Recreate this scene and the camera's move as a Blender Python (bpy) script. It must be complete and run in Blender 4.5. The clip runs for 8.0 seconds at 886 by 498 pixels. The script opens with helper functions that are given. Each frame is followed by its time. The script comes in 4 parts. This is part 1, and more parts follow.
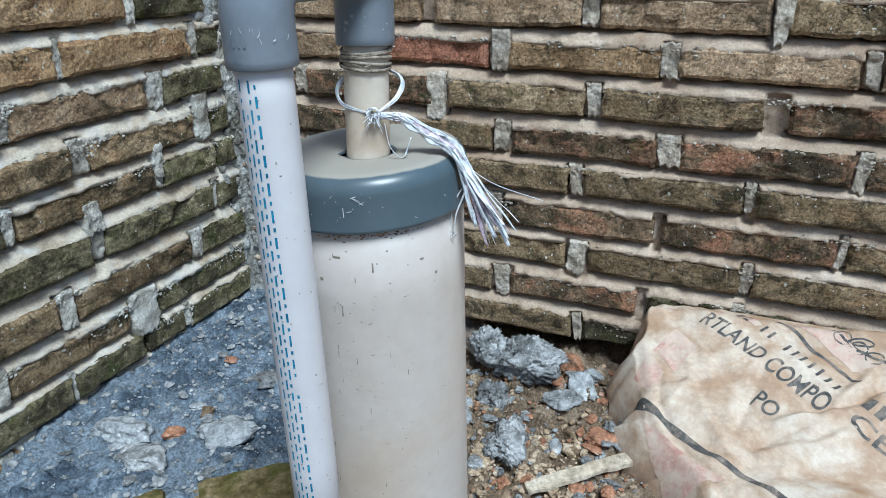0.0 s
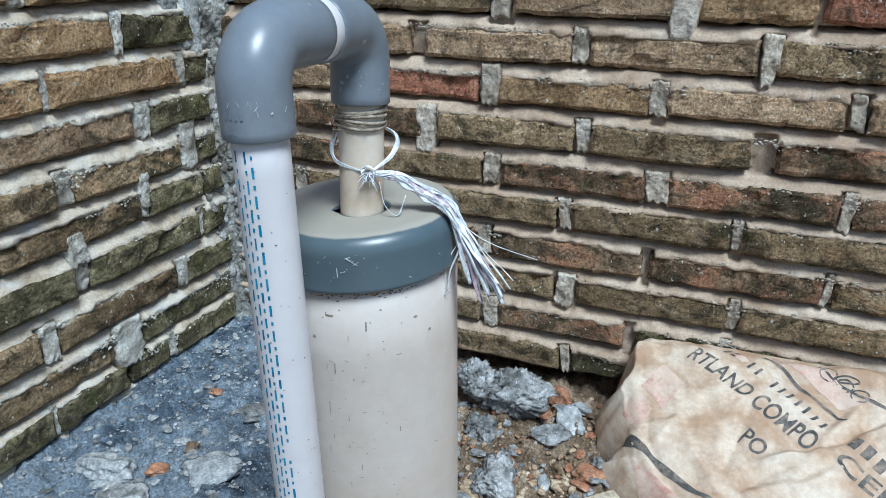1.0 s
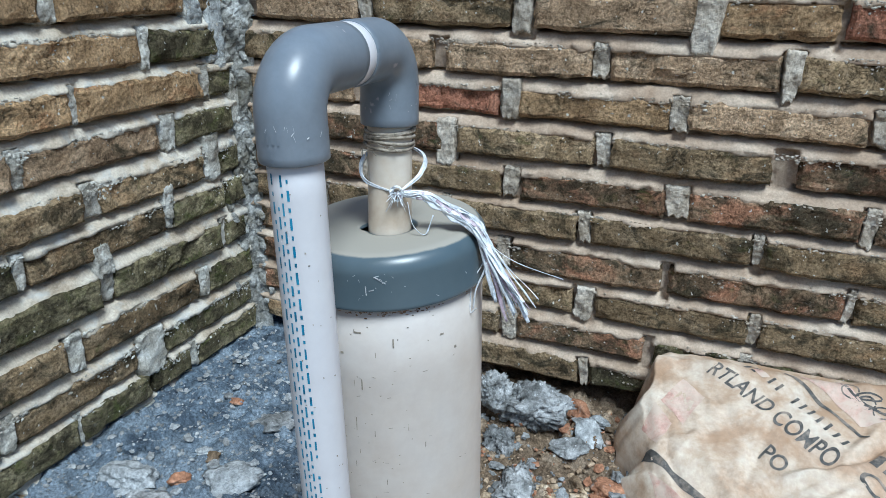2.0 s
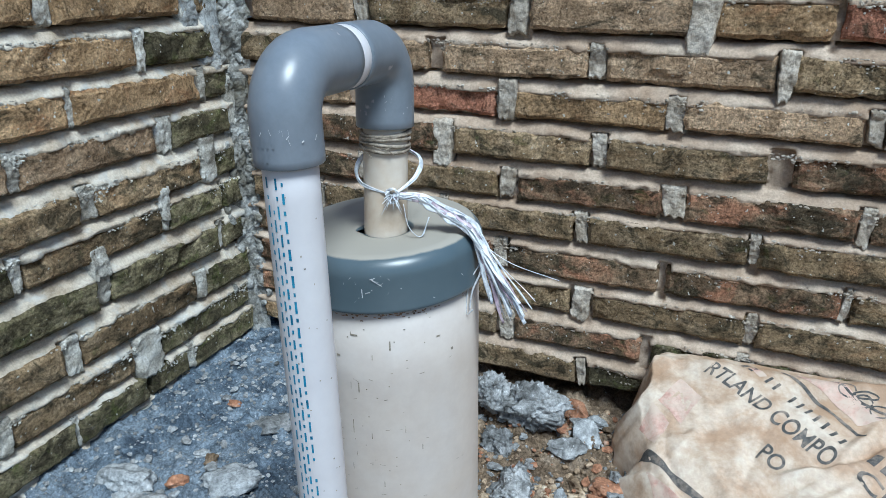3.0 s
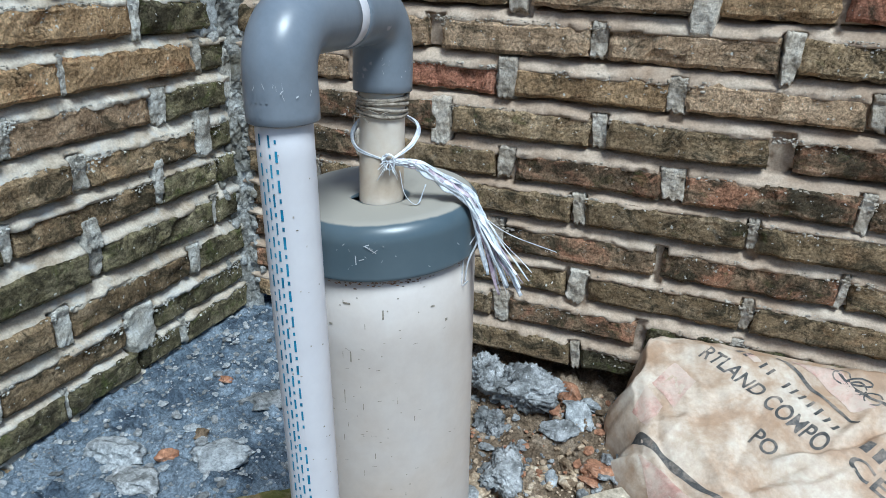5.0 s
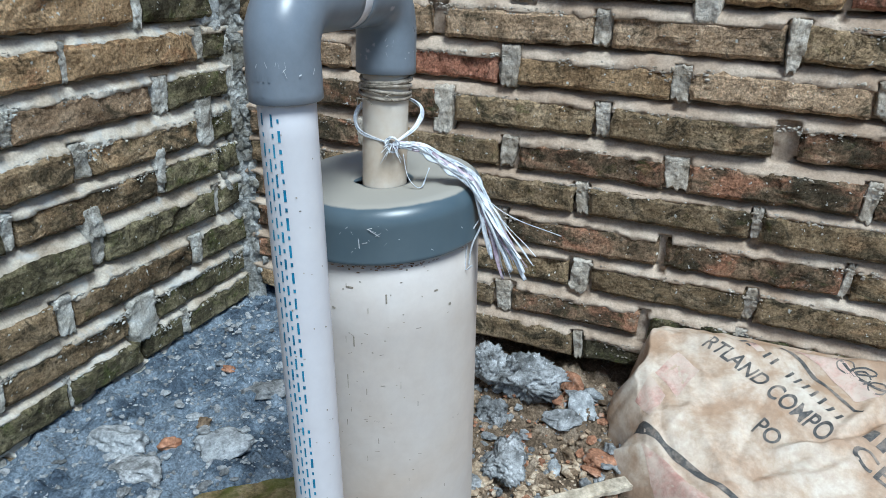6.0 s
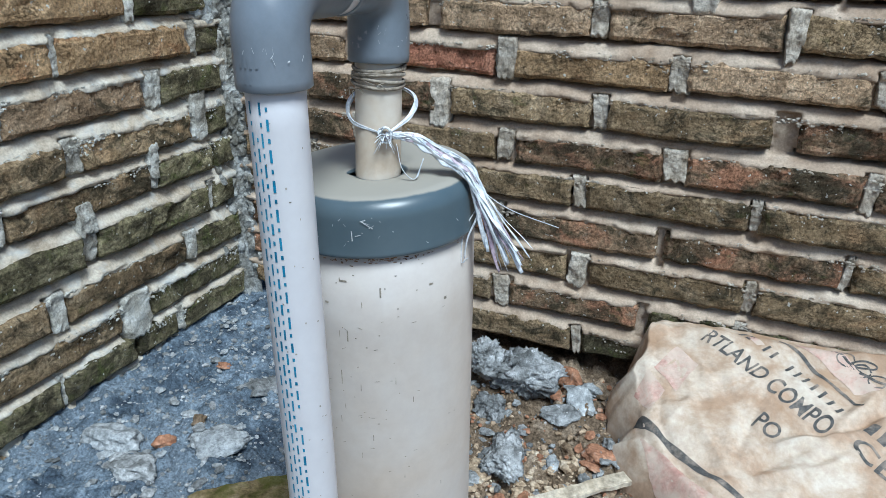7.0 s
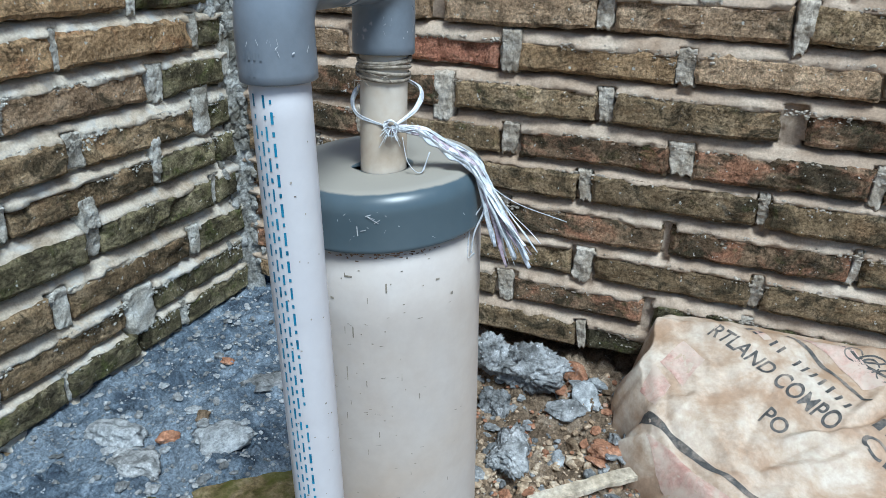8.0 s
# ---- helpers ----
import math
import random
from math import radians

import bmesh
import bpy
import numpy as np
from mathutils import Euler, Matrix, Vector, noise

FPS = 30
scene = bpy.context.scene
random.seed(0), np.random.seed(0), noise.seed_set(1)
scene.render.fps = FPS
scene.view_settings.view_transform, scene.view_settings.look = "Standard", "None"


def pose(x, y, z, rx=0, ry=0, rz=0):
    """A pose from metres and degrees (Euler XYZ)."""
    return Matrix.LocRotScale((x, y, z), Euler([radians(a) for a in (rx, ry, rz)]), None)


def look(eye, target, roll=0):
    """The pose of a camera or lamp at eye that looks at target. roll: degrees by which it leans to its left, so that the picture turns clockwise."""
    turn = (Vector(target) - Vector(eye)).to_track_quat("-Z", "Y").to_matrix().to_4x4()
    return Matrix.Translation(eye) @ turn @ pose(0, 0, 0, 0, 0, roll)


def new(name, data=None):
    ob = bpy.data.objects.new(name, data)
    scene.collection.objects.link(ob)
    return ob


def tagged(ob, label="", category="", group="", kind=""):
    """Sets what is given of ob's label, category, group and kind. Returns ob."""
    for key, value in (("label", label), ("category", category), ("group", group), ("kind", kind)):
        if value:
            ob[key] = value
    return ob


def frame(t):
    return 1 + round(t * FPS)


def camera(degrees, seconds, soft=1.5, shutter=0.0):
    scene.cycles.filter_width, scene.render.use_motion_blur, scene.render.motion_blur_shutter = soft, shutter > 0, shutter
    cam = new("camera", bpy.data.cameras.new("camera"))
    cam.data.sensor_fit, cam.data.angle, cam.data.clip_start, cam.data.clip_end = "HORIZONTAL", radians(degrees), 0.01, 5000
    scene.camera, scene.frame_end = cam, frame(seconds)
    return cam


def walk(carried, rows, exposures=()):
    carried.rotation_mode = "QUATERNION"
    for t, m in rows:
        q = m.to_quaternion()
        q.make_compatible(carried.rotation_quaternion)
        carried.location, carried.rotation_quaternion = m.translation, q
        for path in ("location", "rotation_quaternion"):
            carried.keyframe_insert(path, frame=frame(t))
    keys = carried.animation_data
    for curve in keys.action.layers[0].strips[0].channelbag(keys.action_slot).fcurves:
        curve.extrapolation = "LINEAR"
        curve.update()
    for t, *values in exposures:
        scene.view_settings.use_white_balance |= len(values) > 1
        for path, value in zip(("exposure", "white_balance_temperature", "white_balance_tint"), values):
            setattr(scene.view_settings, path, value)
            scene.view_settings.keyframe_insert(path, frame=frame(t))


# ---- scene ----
cam = camera(63.8, 8.0, soft=0.8)
PATH = [
    (0, (0.033, -0.028, 0.579), (-0.677, 1.674, -0.194), 0.0),
    (0.2, (0.030, -0.025, 0.589), (-0.652, 1.706, -0.155), -0.35),
    (0.5, (0.028, -0.022, 0.603), (-0.667, 1.705, -0.128), -0.4),
    (1, (0.023, -0.019, 0.603), (-0.651, 1.711, -0.139), 0.9),
    (1.2, (0.019, -0.018, 0.604), (-0.688, 1.709, -0.116), 0.85),
    (2.3, (0.017, -0.026, 0.612), (-0.696, 1.695, -0.114), 0.8),
    (2.5, (0.018, -0.024, 0.609), (-0.687, 1.7, -0.12), 0.7),
    (3, (0.018, -0.024, 0.612), (-0.69, 1.701, -0.11), 0.6),
    (3.5, (0.019, -0.024, 0.61), (-0.689, 1.7, -0.117), 0.6),
    (4, (0.018, -0.023, 0.61), (-0.688, 1.697, -0.125), 0.7),
    (4.5, (0.017, -0.021, 0.603), (-0.677, 1.698, -0.146), 1.4),
    (4.7, (0.017, -0.021, 0.601), (-0.675, 1.697, -0.150), 1.7),
    (5.8, (0.016, -0.020, 0.595), (-0.674, 1.693, -0.174), 2.0),
    (6, (0.016, -0.021, 0.593), (-0.677, 1.689, -0.178), 1.9),
    (6.5, (0.014, -0.016, 0.59), (-0.668, 1.697, -0.185), 2.0),
    (7, (0.015, -0.014, 0.588), (-0.671, 1.695, -0.193), 1.7),
    (7.5, (0.012, -0.01, 0.588), (-0.687, 1.689, -0.202), 1.4),
    (8, (0.011, -0.01, 0.586), (-0.679, 1.691, -0.21), 1.5),
]
walk(cam, [(t, look(eye, target, roll)) for t, eye, target, roll in PATH],
     [(0, 0.10, 5300, 0), (8, 0.10, 5300, 0)])

# ---------------------------------------------------------------- light
world = bpy.data.worlds.new("sky")
scene.world = world
world.use_nodes = True
wn = world.node_tree.nodes
sky = wn.new("ShaderNodeTexSky")
sky.sky_type, sky.sun_disc = "NISHITA", False
SUN_EL, SUN_AZ = radians(58), radians(137)
sky.sun_elevation, sky.sun_rotation = SUN_EL, SUN_AZ
sky.air_density, sky.dust_density = 1.0, 1.5
world.node_tree.links.new(sky.outputs[0], wn["Background"].inputs[0])
wn["Background"].inputs[1].default_value = 0.088
sun = new("sun", bpy.data.lights.new("sun", "SUN"))
sun.data.energy, sun.data.angle, sun.data.color = 3.9, radians(20), (1.0, 0.965, 0.91)
sun_dir = Vector((math.sin(SUN_AZ) * math.cos(SUN_EL), math.cos(SUN_AZ) * math.cos(SUN_EL), math.sin(SUN_EL)))
sun.matrix_world = look(sun_dir * 5, (0, 0, 0))


# ---------------------------------------------------------------- materials
def nodes_of(name):
    m = bpy.data.materials.new(name)
    m.use_nodes = True
    nt = m.node_tree
    return m, nt, nt.nodes["Principled BSDF"]


def noise_node(nt, vec, scale, detail=6.0, rough=0.6, distort=0.0):
    n = nt.nodes.new("ShaderNodeTexNoise")
    n.inputs["Scale"].default_value, n.inputs["Detail"].default_value = scale, detail
    n.inputs["Roughness"].default_value, n.inputs["Distortion"].default_value = rough, distort
    nt.links.new(vec, n.inputs["Vector"])
    return n.outputs["Fac"]


def ramp_node(nt, fac, stops):
    r = nt.nodes.new("ShaderNodeValToRGB")
    el = r.color_ramp.elements
    while len(el) < len(stops):
        el.new(0.5)
    for e, (p, c) in zip(el, stops):
        e.position, e.color = p, (*c, 1) if len(c) == 3 else c
    nt.links.new(fac, r.inputs[0])
    return r.outputs[0]


def mix_node(nt, fac, a, b, mode="MIX"):
    m = nt.nodes.new("ShaderNodeMix")
    m.data_type, m.blend_type = "RGBA", mode
    for sock, val in ((m.inputs[0], fac), (m.inputs[6], a), (m.inputs[7], b)):
        if isinstance(val, (int, float)):
            sock.default_value = val
        elif isinstance(val, tuple):
            sock.default_value = (*val, 1)
        else:
            nt.links.new(val, sock)
    return m.outputs[2]


def surface(name, dark, mid, light, scale=20, fine=150, rough=0.85, bump=0.4, bump_d=0.002, spots=None, spot_cut=0.66, spot_scale=60,
            stain=None, stain_cut=0.55, stain_scale=9, vary=0.0, metal=0.0, spread=0.16, gloss_var=0.0, grain=0.7, pits=0.0):
    """Stone-like or painted surface: broad tone, fine grain, spots, stains and relief, in world metres."""
    m, nt, bsdf = nodes_of(name)
    co = nt.nodes.new("ShaderNodeTexCoord").outputs["Object"]
    a = noise_node(nt, co, scale, 5, 0.6, 0.3)
    col = ramp_node(nt, a, [(0.5 - spread, dark), (0.5, mid), (0.5 + spread, light)])
    g = noise_node(nt, co, fine, 4, 0.7)
    col = mix_node(nt, grain, col, ramp_node(nt, g, [(0.32, (0.22, 0.22, 0.22)), (0.68, (0.82, 0.82, 0.82))]), "OVERLAY")
    if stain:
        s = noise_node(nt, co, stain_scale, 7, 0.65, 0.6)
        col = mix_node(nt, ramp_node(nt, s, [(stain_cut - 0.06, (0, 0, 0)), (stain_cut + 0.1, (0.85, 0.85, 0.85))]), col, stain)
    if spots:
        s = noise_node(nt, co, spot_scale, 3, 0.5)
        col = mix_node(nt, ramp_node(nt, s, [(spot_cut, (0, 0, 0)), (spot_cut + 0.04, (0.9, 0.9, 0.9))]), col, spots)
    if pits:
        s = noise_node(nt, co, 210, 3, 0.6)
        col = mix_node(nt, ramp_node(nt, s, [(0.36, (pits,) * 3), (0.46, (0, 0, 0))]), col, (0.03, 0.024, 0.016))
        s = noise_node(nt, co, 260, 2, 0.5)
        col = mix_node(nt, ramp_node(nt, s, [(0.60, (0, 0, 0)), (0.72, (pits * 0.7,) * 3)]), col, (0.46, 0.40, 0.31))
    if vary:
        info = nt.nodes.new("ShaderNodeObjectInfo")
        hv = nt.nodes.new("ShaderNodeHueSaturation")
        mr = nt.nodes.new("ShaderNodeMapRange")
        mr.inputs["To Min"].default_value, mr.inputs["To Max"].default_value = 1 - vary, 1 + vary
        nt.links.new(info.outputs["Random"], mr.inputs["Value"])
        nt.links.new(mr.outputs[0], hv.inputs["Value"])
        nt.links.new(col, hv.inputs["Color"])
        col = hv.outputs[0]
    nt.links.new(col, bsdf.inputs["Base Color"])
    bsdf.inputs["Roughness"].default_value, bsdf.inputs["Metallic"].default_value = rough, metal
    if rough > 0.8:
        bsdf.inputs["Specular IOR Level"].default_value = 0.12  # dry, dusty mineral surfaces
    if gloss_var:
        r = ramp_node(nt, noise_node(nt, co, scale * 2, 5), [(0.3, (rough - gloss_var,) * 3), (0.7, (rough + gloss_var,) * 3)])
        nt.links.new(r, bsdf.inputs["Roughness"])
    if bump:
        b = nt.nodes.new("ShaderNodeBump")
        b.inputs["Strength"].default_value, b.inputs["Distance"].default_value = bump, bump_d
        h = nt.nodes.new("ShaderNodeMath")
        h.operation = "ADD"
        nt.links.new(g, h.inputs[0])
        nt.links.new(noise_node(nt, co, fine * 0.3, 5), h.inputs[1])
        nt.links.new(h.outputs[0], b.inputs["Height"])
        nt.links.new(b.outputs[0], bsdf.inputs["Normal"])
    return m


LIME = (0.60, 0.585, 0.53)


def scaled(nt, co, x, y, z):
    m = nt.nodes.new("ShaderNodeMapping")
    m.inputs["Scale"].default_value = (x, y, z)
    nt.links.new(co, m.inputs["Vector"])
    return m.outputs[0]


def brick_material(name, dark, mid, light, soot=(0.055, 0.047, 0.03), soot_cut=0.55, bloom=(0.40, 0.21, 0.105), bloom_cut=0.62, moss=0.0):
    """Hand-made brick: cloudy clay, sooty and fired patches, cracks that run along the brick, lime specks and pores."""
    m, nt, bsdf = nodes_of(name)
    co = nt.nodes.new("ShaderNodeTexCoord").outputs["Object"]
    info = nt.nodes.new("ShaderNodeObjectInfo").outputs["Random"]
    jump = nt.nodes.new("ShaderNodeVectorMath")
    jump.operation = "MULTIPLY_ADD"
    nt.links.new(info, jump.inputs[0])
    jump.inputs[1].default_value = (7.3, 3.1, 5.7)
    nt.links.new(co, jump.inputs[2])
    here = jump.outputs[0]
    long = scaled(nt, here, 1, 1, 1.35)
    col = ramp_node(nt, noise_node(nt, long, 26, 6, 0.62, 0.5), [(0.32, dark), (0.5, mid), (0.68, light)])
    fired = ramp_node(nt, noise_node(nt, scaled(nt, here, 1, 1, 1.4), 17, 5, 0.6, 0.8), [(bloom_cut - 0.05, (0, 0, 0)), (bloom_cut + 0.08, (0.75,) * 3)])
    col = mix_node(nt, fired, col, bloom)
    black = ramp_node(nt, noise_node(nt, long, 21, 9, 0.72, 0.9), [(soot_cut - 0.03, (0, 0, 0)), (soot_cut + 0.09, (0.88,) * 3)])
    col = mix_node(nt, black, col, soot)
    if moss:
        green = ramp_node(nt, noise_node(nt, here, 34, 8, 0.7, 0.5), [(0.60 - moss * 0.2, (0, 0, 0)), (0.74 - moss * 0.2, (0.8,) * 3)])
        col = mix_node(nt, green, col, (0.085, 0.098, 0.03))
    grit = noise_node(nt, here, 300, 5, 0.75)
    col = mix_node(nt, 0.85, col, ramp_node(nt, grit, [(0.33, (0.16,) * 3), (0.5, (0.5,) * 3), (0.67, (0.86,) * 3)]), "OVERLAY")
    crack = noise_node(nt, scaled(nt, here, 1, 1, 1.7), 52, 6, 0.65, 1.0)
    line = ramp_node(nt, crack, [(0.478, (0, 0, 0)), (0.494, (0.62,) * 3), (0.506, (0.62,) * 3), (0.522, (0, 0, 0))])
    where = ramp_node(nt, noise_node(nt, here, 30, 3), [(0.50, (0, 0, 0)), (0.60, (1, 1, 1))])
    line = mix_node(nt, 1.0, line, where, "MULTIPLY")
    col = mix_node(nt, line, col, (0.03, 0.024, 0.016))
    fleck = ramp_node(nt, noise_node(nt, here, 175, 2, 0.45), [(0.70, (0, 0, 0)), (0.725, (0.95,) * 3)])
    col = mix_node(nt, fleck, col, LIME)
    veil = ramp_node(nt, noise_node(nt, here, 60, 8, 0.75, 0.3), [(0.60, (0, 0, 0)), (0.72, (0.5,) * 3)])
    col = mix_node(nt, veil, col, (0.43, 0.40, 0.33))
    hv = nt.nodes.new("ShaderNodeHueSaturation")
    mr = nt.nodes.new("ShaderNodeMapRange")
    mr.inputs["To Min"].default_value, mr.inputs["To Max"].default_value = 0.84, 1.36
    nt.links.new(info, mr.inputs["Value"])
    nt.links.new(mr.outputs[0], hv.inputs["Value"])
    nt.links.new(col, hv.inputs["Color"])
    nt.links.new(hv.outputs[0], bsdf.inputs["Base Color"])
    bsdf.inputs["Roughness"].default_value, bsdf.inputs["Specular IOR Level"].default_value = 0.93, 0.12
    h = nt.nodes.new("ShaderNodeMath")
    h.operation = "MULTIPLY_ADD"
    nt.links.new(grit, h.inputs[0])
    h.inputs[1].default_value = 0.7
    nt.links.new(noise_node(nt, here, 85, 6, 0.7), h.inputs[2])
    h2 = nt.nodes.new("ShaderNodeMath")
    h2.operation = "MULTIPLY_ADD"
    nt.links.new(line, h2.inputs[0])
    h2.inputs[1].default_value = -0.5
    nt.links.new(h.outputs[0], h2.inputs[2])
    b = nt.nodes.new("ShaderNodeBump")
    b.inputs["Strength"].default_value, b.inputs["Distance"].default_value = 1.0, 0.006
    nt.links.new(h2.outputs[0], b.inputs["Height"])
    nt.links.new(b.outputs[0], bsdf.inputs["Normal"])
    return m


brick_tan = brick_material("brick_tan", (0.24, 0.155, 0.082), (0.41, 0.275, 0.15), (0.53, 0.37, 0.215), soot_cut=0.575)
brick_brown = brick_material("brick_brown", (0.24, 0.165, 0.10), (0.42, 0.295, 0.185), (0.55, 0.41, 0.275), soot_cut=0.55, bloom=(0.43, 0.30, 0.19))
brick_olive = brick_material("brick_olive", (0.165, 0.115, 0.064), (0.305, 0.222, 0.13), (0.42, 0.32, 0.205), soot_cut=0.515, bloom=(0.36, 0.235, 0.13), moss=0.06)
brick_moss = brick_material("brick_moss", (0.09, 0.082, 0.045), (0.19, 0.165, 0.095), (0.31, 0.27, 0.17), soot_cut=0.48, bloom=(0.27, 0.225, 0.13), moss=0.4)
brick_red = brick_material("brick_red", (0.28, 0.12, 0.075), (0.44, 0.205, 0.13), (0.54, 0.29, 0.195), soot_cut=0.59, bloom=(0.50, 0.25, 0.14))
brick_rust = brick_material("brick_rust", (0.125, 0.09, 0.056), (0.26, 0.18, 0.112), (0.40, 0.275, 0.175), soot_cut=0.485, bloom=(0.43, 0.21, 0.125), bloom_cut=0.53, moss=0.1)
mortar_back = surface("mortar_sandy", (0.32, 0.235, 0.165), (0.44, 0.345, 0.26), (0.54, 0.45, 0.355), scale=11, fine=330, rough=0.95, grain=0.35, bump=0.5, bump_d=0.0015,
                      stain=(0.27, 0.20, 0.14), stain_cut=0.63, stain_scale=13)
mortar_left = surface("mortar_grey", (0.36, 0.29, 0.21), (0.51, 0.445, 0.355), (0.62, 0.575, 0.495), scale=13, fine=330, rough=0.95, grain=0.4, bump=0.6, bump_d=0.0015,
                      stain=(0.52, 0.53, 0.515), stain_cut=0.58, stain_scale=22)
cement = surface("cement_lump", (0.25, 0.265, 0.265), (0.44, 0.455, 0.455), (0.60, 0.615, 0.61), scale=38, fine=300, rough=0.95, bump=1.0, bump_d=0.004)
fringe_mat = surface("crumbled_mortar", (0.27, 0.25, 0.21), (0.46, 0.44, 0.39), (0.60, 0.59, 0.545), scale=45, fine=400, rough=0.95, bump=0.8, bump_d=0.002)
corner_mat = surface("corner_mortar", (0.10, 0.095, 0.08), (0.34, 0.335, 0.31), (0.56, 0.565, 0.55), scale=24, fine=300, rough=0.95, bump=1.0, bump_d=0.004, stain=(0.14, 0.125, 0.09), stain_cut=0.52, stain_scale=16)
patch_mortar = surface("mortar_patch", (0.27, 0.225, 0.17), (0.41, 0.36, 0.295), (0.52, 0.475, 0.41), scale=30, fine=260, rough=0.95, bump=0.7, bump_d=0.003, vary=0.14)


def ground_material():
    """Blue-grey cement dust that gives way to brown soil beyond the pipes."""
    m, nt, bsdf = nodes_of("cement_dust_and_soil")
    co = nt.nodes.new("ShaderNodeTexCoord").outputs["Object"]
    dust = ramp_node(nt, noise_node(nt, co, 26, 8, 0.7, 0.4), [(0.36, (0.034, 0.045, 0.064)), (0.50, (0.115, 0.148, 0.19)), (0.67, (0.29, 0.345, 0.405))])
    pale = ramp_node(nt, noise_node(nt, co, 8, 6, 0.6, 0.5), [(0.5, (0, 0, 0)), (0.64, (0.7, 0.7, 0.7))])
    dust = mix_node(nt, pale, dust, (0.255, 0.30, 0.35))
    soil = ramp_node(nt, noise_node(nt, co, 34, 8, 0.7, 0.4), [(0.32, (0.06, 0.044, 0.03)), (0.5, (0.21, 0.155, 0.105)), (0.68, (0.42, 0.34, 0.255))])
    sep = nt.nodes.new("ShaderNodeSeparateXYZ")
    nt.links.new(co, sep.inputs[0])
    add = nt.nodes.new("ShaderNodeMath")
    add.operation = "MULTIPLY_ADD"
    nt.links.new(noise_node(nt, co, 14, 4), add.inputs[0])
    add.inputs[1].default_value = 0.16
    nt.links.new(sep.outputs["X"], add.inputs[2])
    where = nt.nodes.new("ShaderNodeMapRange")
    where.inputs["From Min"].default_value, where.inputs["From Max"].default_value = -0.26, -0.19
    nt.links.new(add.outputs[0], where.inputs["Value"])
    col = mix_node(nt, where.outputs[0], dust, soil)
    g = noise_node(nt, co, 300, 4, 0.7)
    col = mix_node(nt, 0.9, col, ramp_node(nt, g, [(0.32, (0.2,) * 3), (0.68, (0.82,) * 3)]), "OVERLAY")
    sp = ramp_node(nt, noise_node(nt, co, 150, 2), [(0.69, (0, 0, 0)), (0.73, (0.7, 0.7, 0.7))])
    col = mix_node(nt, sp, col, (0.60, 0.615, 0.63))
    nt.links.new(col, bsdf.inputs["Base Color"])
    bsdf.inputs["Roughness"].default_value = 0.95
    bsdf.inputs["Specular IOR Level"].default_value = 0.12
    b = nt.nodes.new("ShaderNodeBump")
    b.inputs["Strength"].default_value, b.inputs["Distance"].default_value = 1.0, 0.006
    nt.links.new(noise_node(nt, co, 130, 6, 0.7), b.inputs["Height"])
    nt.links.new(b.outputs[0], bsdf.inputs["Normal"])
    return m


ground_mat = ground_material()
stone_grey = surface("concrete_rubble", (0.12, 0.122, 0.12), (0.29, 0.295, 0.295), (0.47, 0.475, 0.48), spots=(0.60, 0.61, 0.63), spot_cut=0.66, spot_scale=170, scale=40, fine=240, rough=0.95, bump=1.0, bump_d=0.003, vary=0.25)
stone_pale = surface("pale_cement_stone", (0.22, 0.23, 0.235), (0.37, 0.385, 0.395), (0.52, 0.535, 0.545), scale=40, fine=240, rough=0.95, bump=0.9, bump_d=0.003)
stone_brown = surface("soil_stone", (0.12, 0.085, 0.055), (0.26, 0.19, 0.125), (0.42, 0.33, 0.24), scale=45, fine=240, rough=0.95, bump=0.8, vary=0.3)
stone_tan = surface("tan_clay", (0.27, 0.19, 0.12), (0.46, 0.36, 0.25), (0.58, 0.49, 0.38), scale=60, fine=240, rough=0.95, bump=0.8)
stone_red = surface("brick_fragment", (0.20, 0.10, 0.06), (0.36, 0.185, 0.11), (0.48, 0.29, 0.19), scale=40, fine=240, rough=0.95, bump=0.9, vary=0.15, stain=(0.45, 0.42, 0.39), stain_cut=0.6, stain_scale=40)
wood = surface("weathered_lath", (0.34, 0.28, 0.20), (0.50, 0.43, 0.33), (0.60, 0.54, 0.44), scale=20, fine=120, rough=0.85, bump=0.5)
moss_brick = surface("mossy_brick", (0.07, 0.058, 0.02), (0.20, 0.15, 0.075), (0.33, 0.26, 0.16), scale=35, fine=220, rough=0.95, bump=1.0, bump_d=0.003, stain=(0.09, 0.095, 0.02), stain_cut=0.5, stain_scale=30)

white_pvc = surface("white_pvc", (0.58, 0.555, 0.565), (0.635, 0.615, 0.63), (0.665, 0.65, 0.66), scale=8, fine=90, rough=0.32, grain=0.08, bump=0.03, bump_d=0.0005, spread=0.25,
                    stain=(0.62, 0.50, 0.42), stain_cut=0.68, stain_scale=14)
cream_pvc = surface("aged_cream_pvc", (0.49, 0.40, 0.32), (0.54, 0.48, 0.43), (0.56, 0.525, 0.50), scale=6, fine=80, rough=0.42, grain=0.08, bump=0.03, bump_d=0.0005, spread=0.22,
                    stain=(0.60, 0.49, 0.36), stain_cut=0.70, stain_scale=10)
riser_pvc = surface("yellowed_pvc", (0.54, 0.43, 0.315), (0.61, 0.53, 0.435), (0.64, 0.585, 0.515), scale=30, fine=90, rough=0.36, grain=0.12, bump=0.03, bump_d=0.0005, spread=0.2,
                    stain=(0.50, 0.37, 0.25), stain_cut=0.62, stain_scale=34)
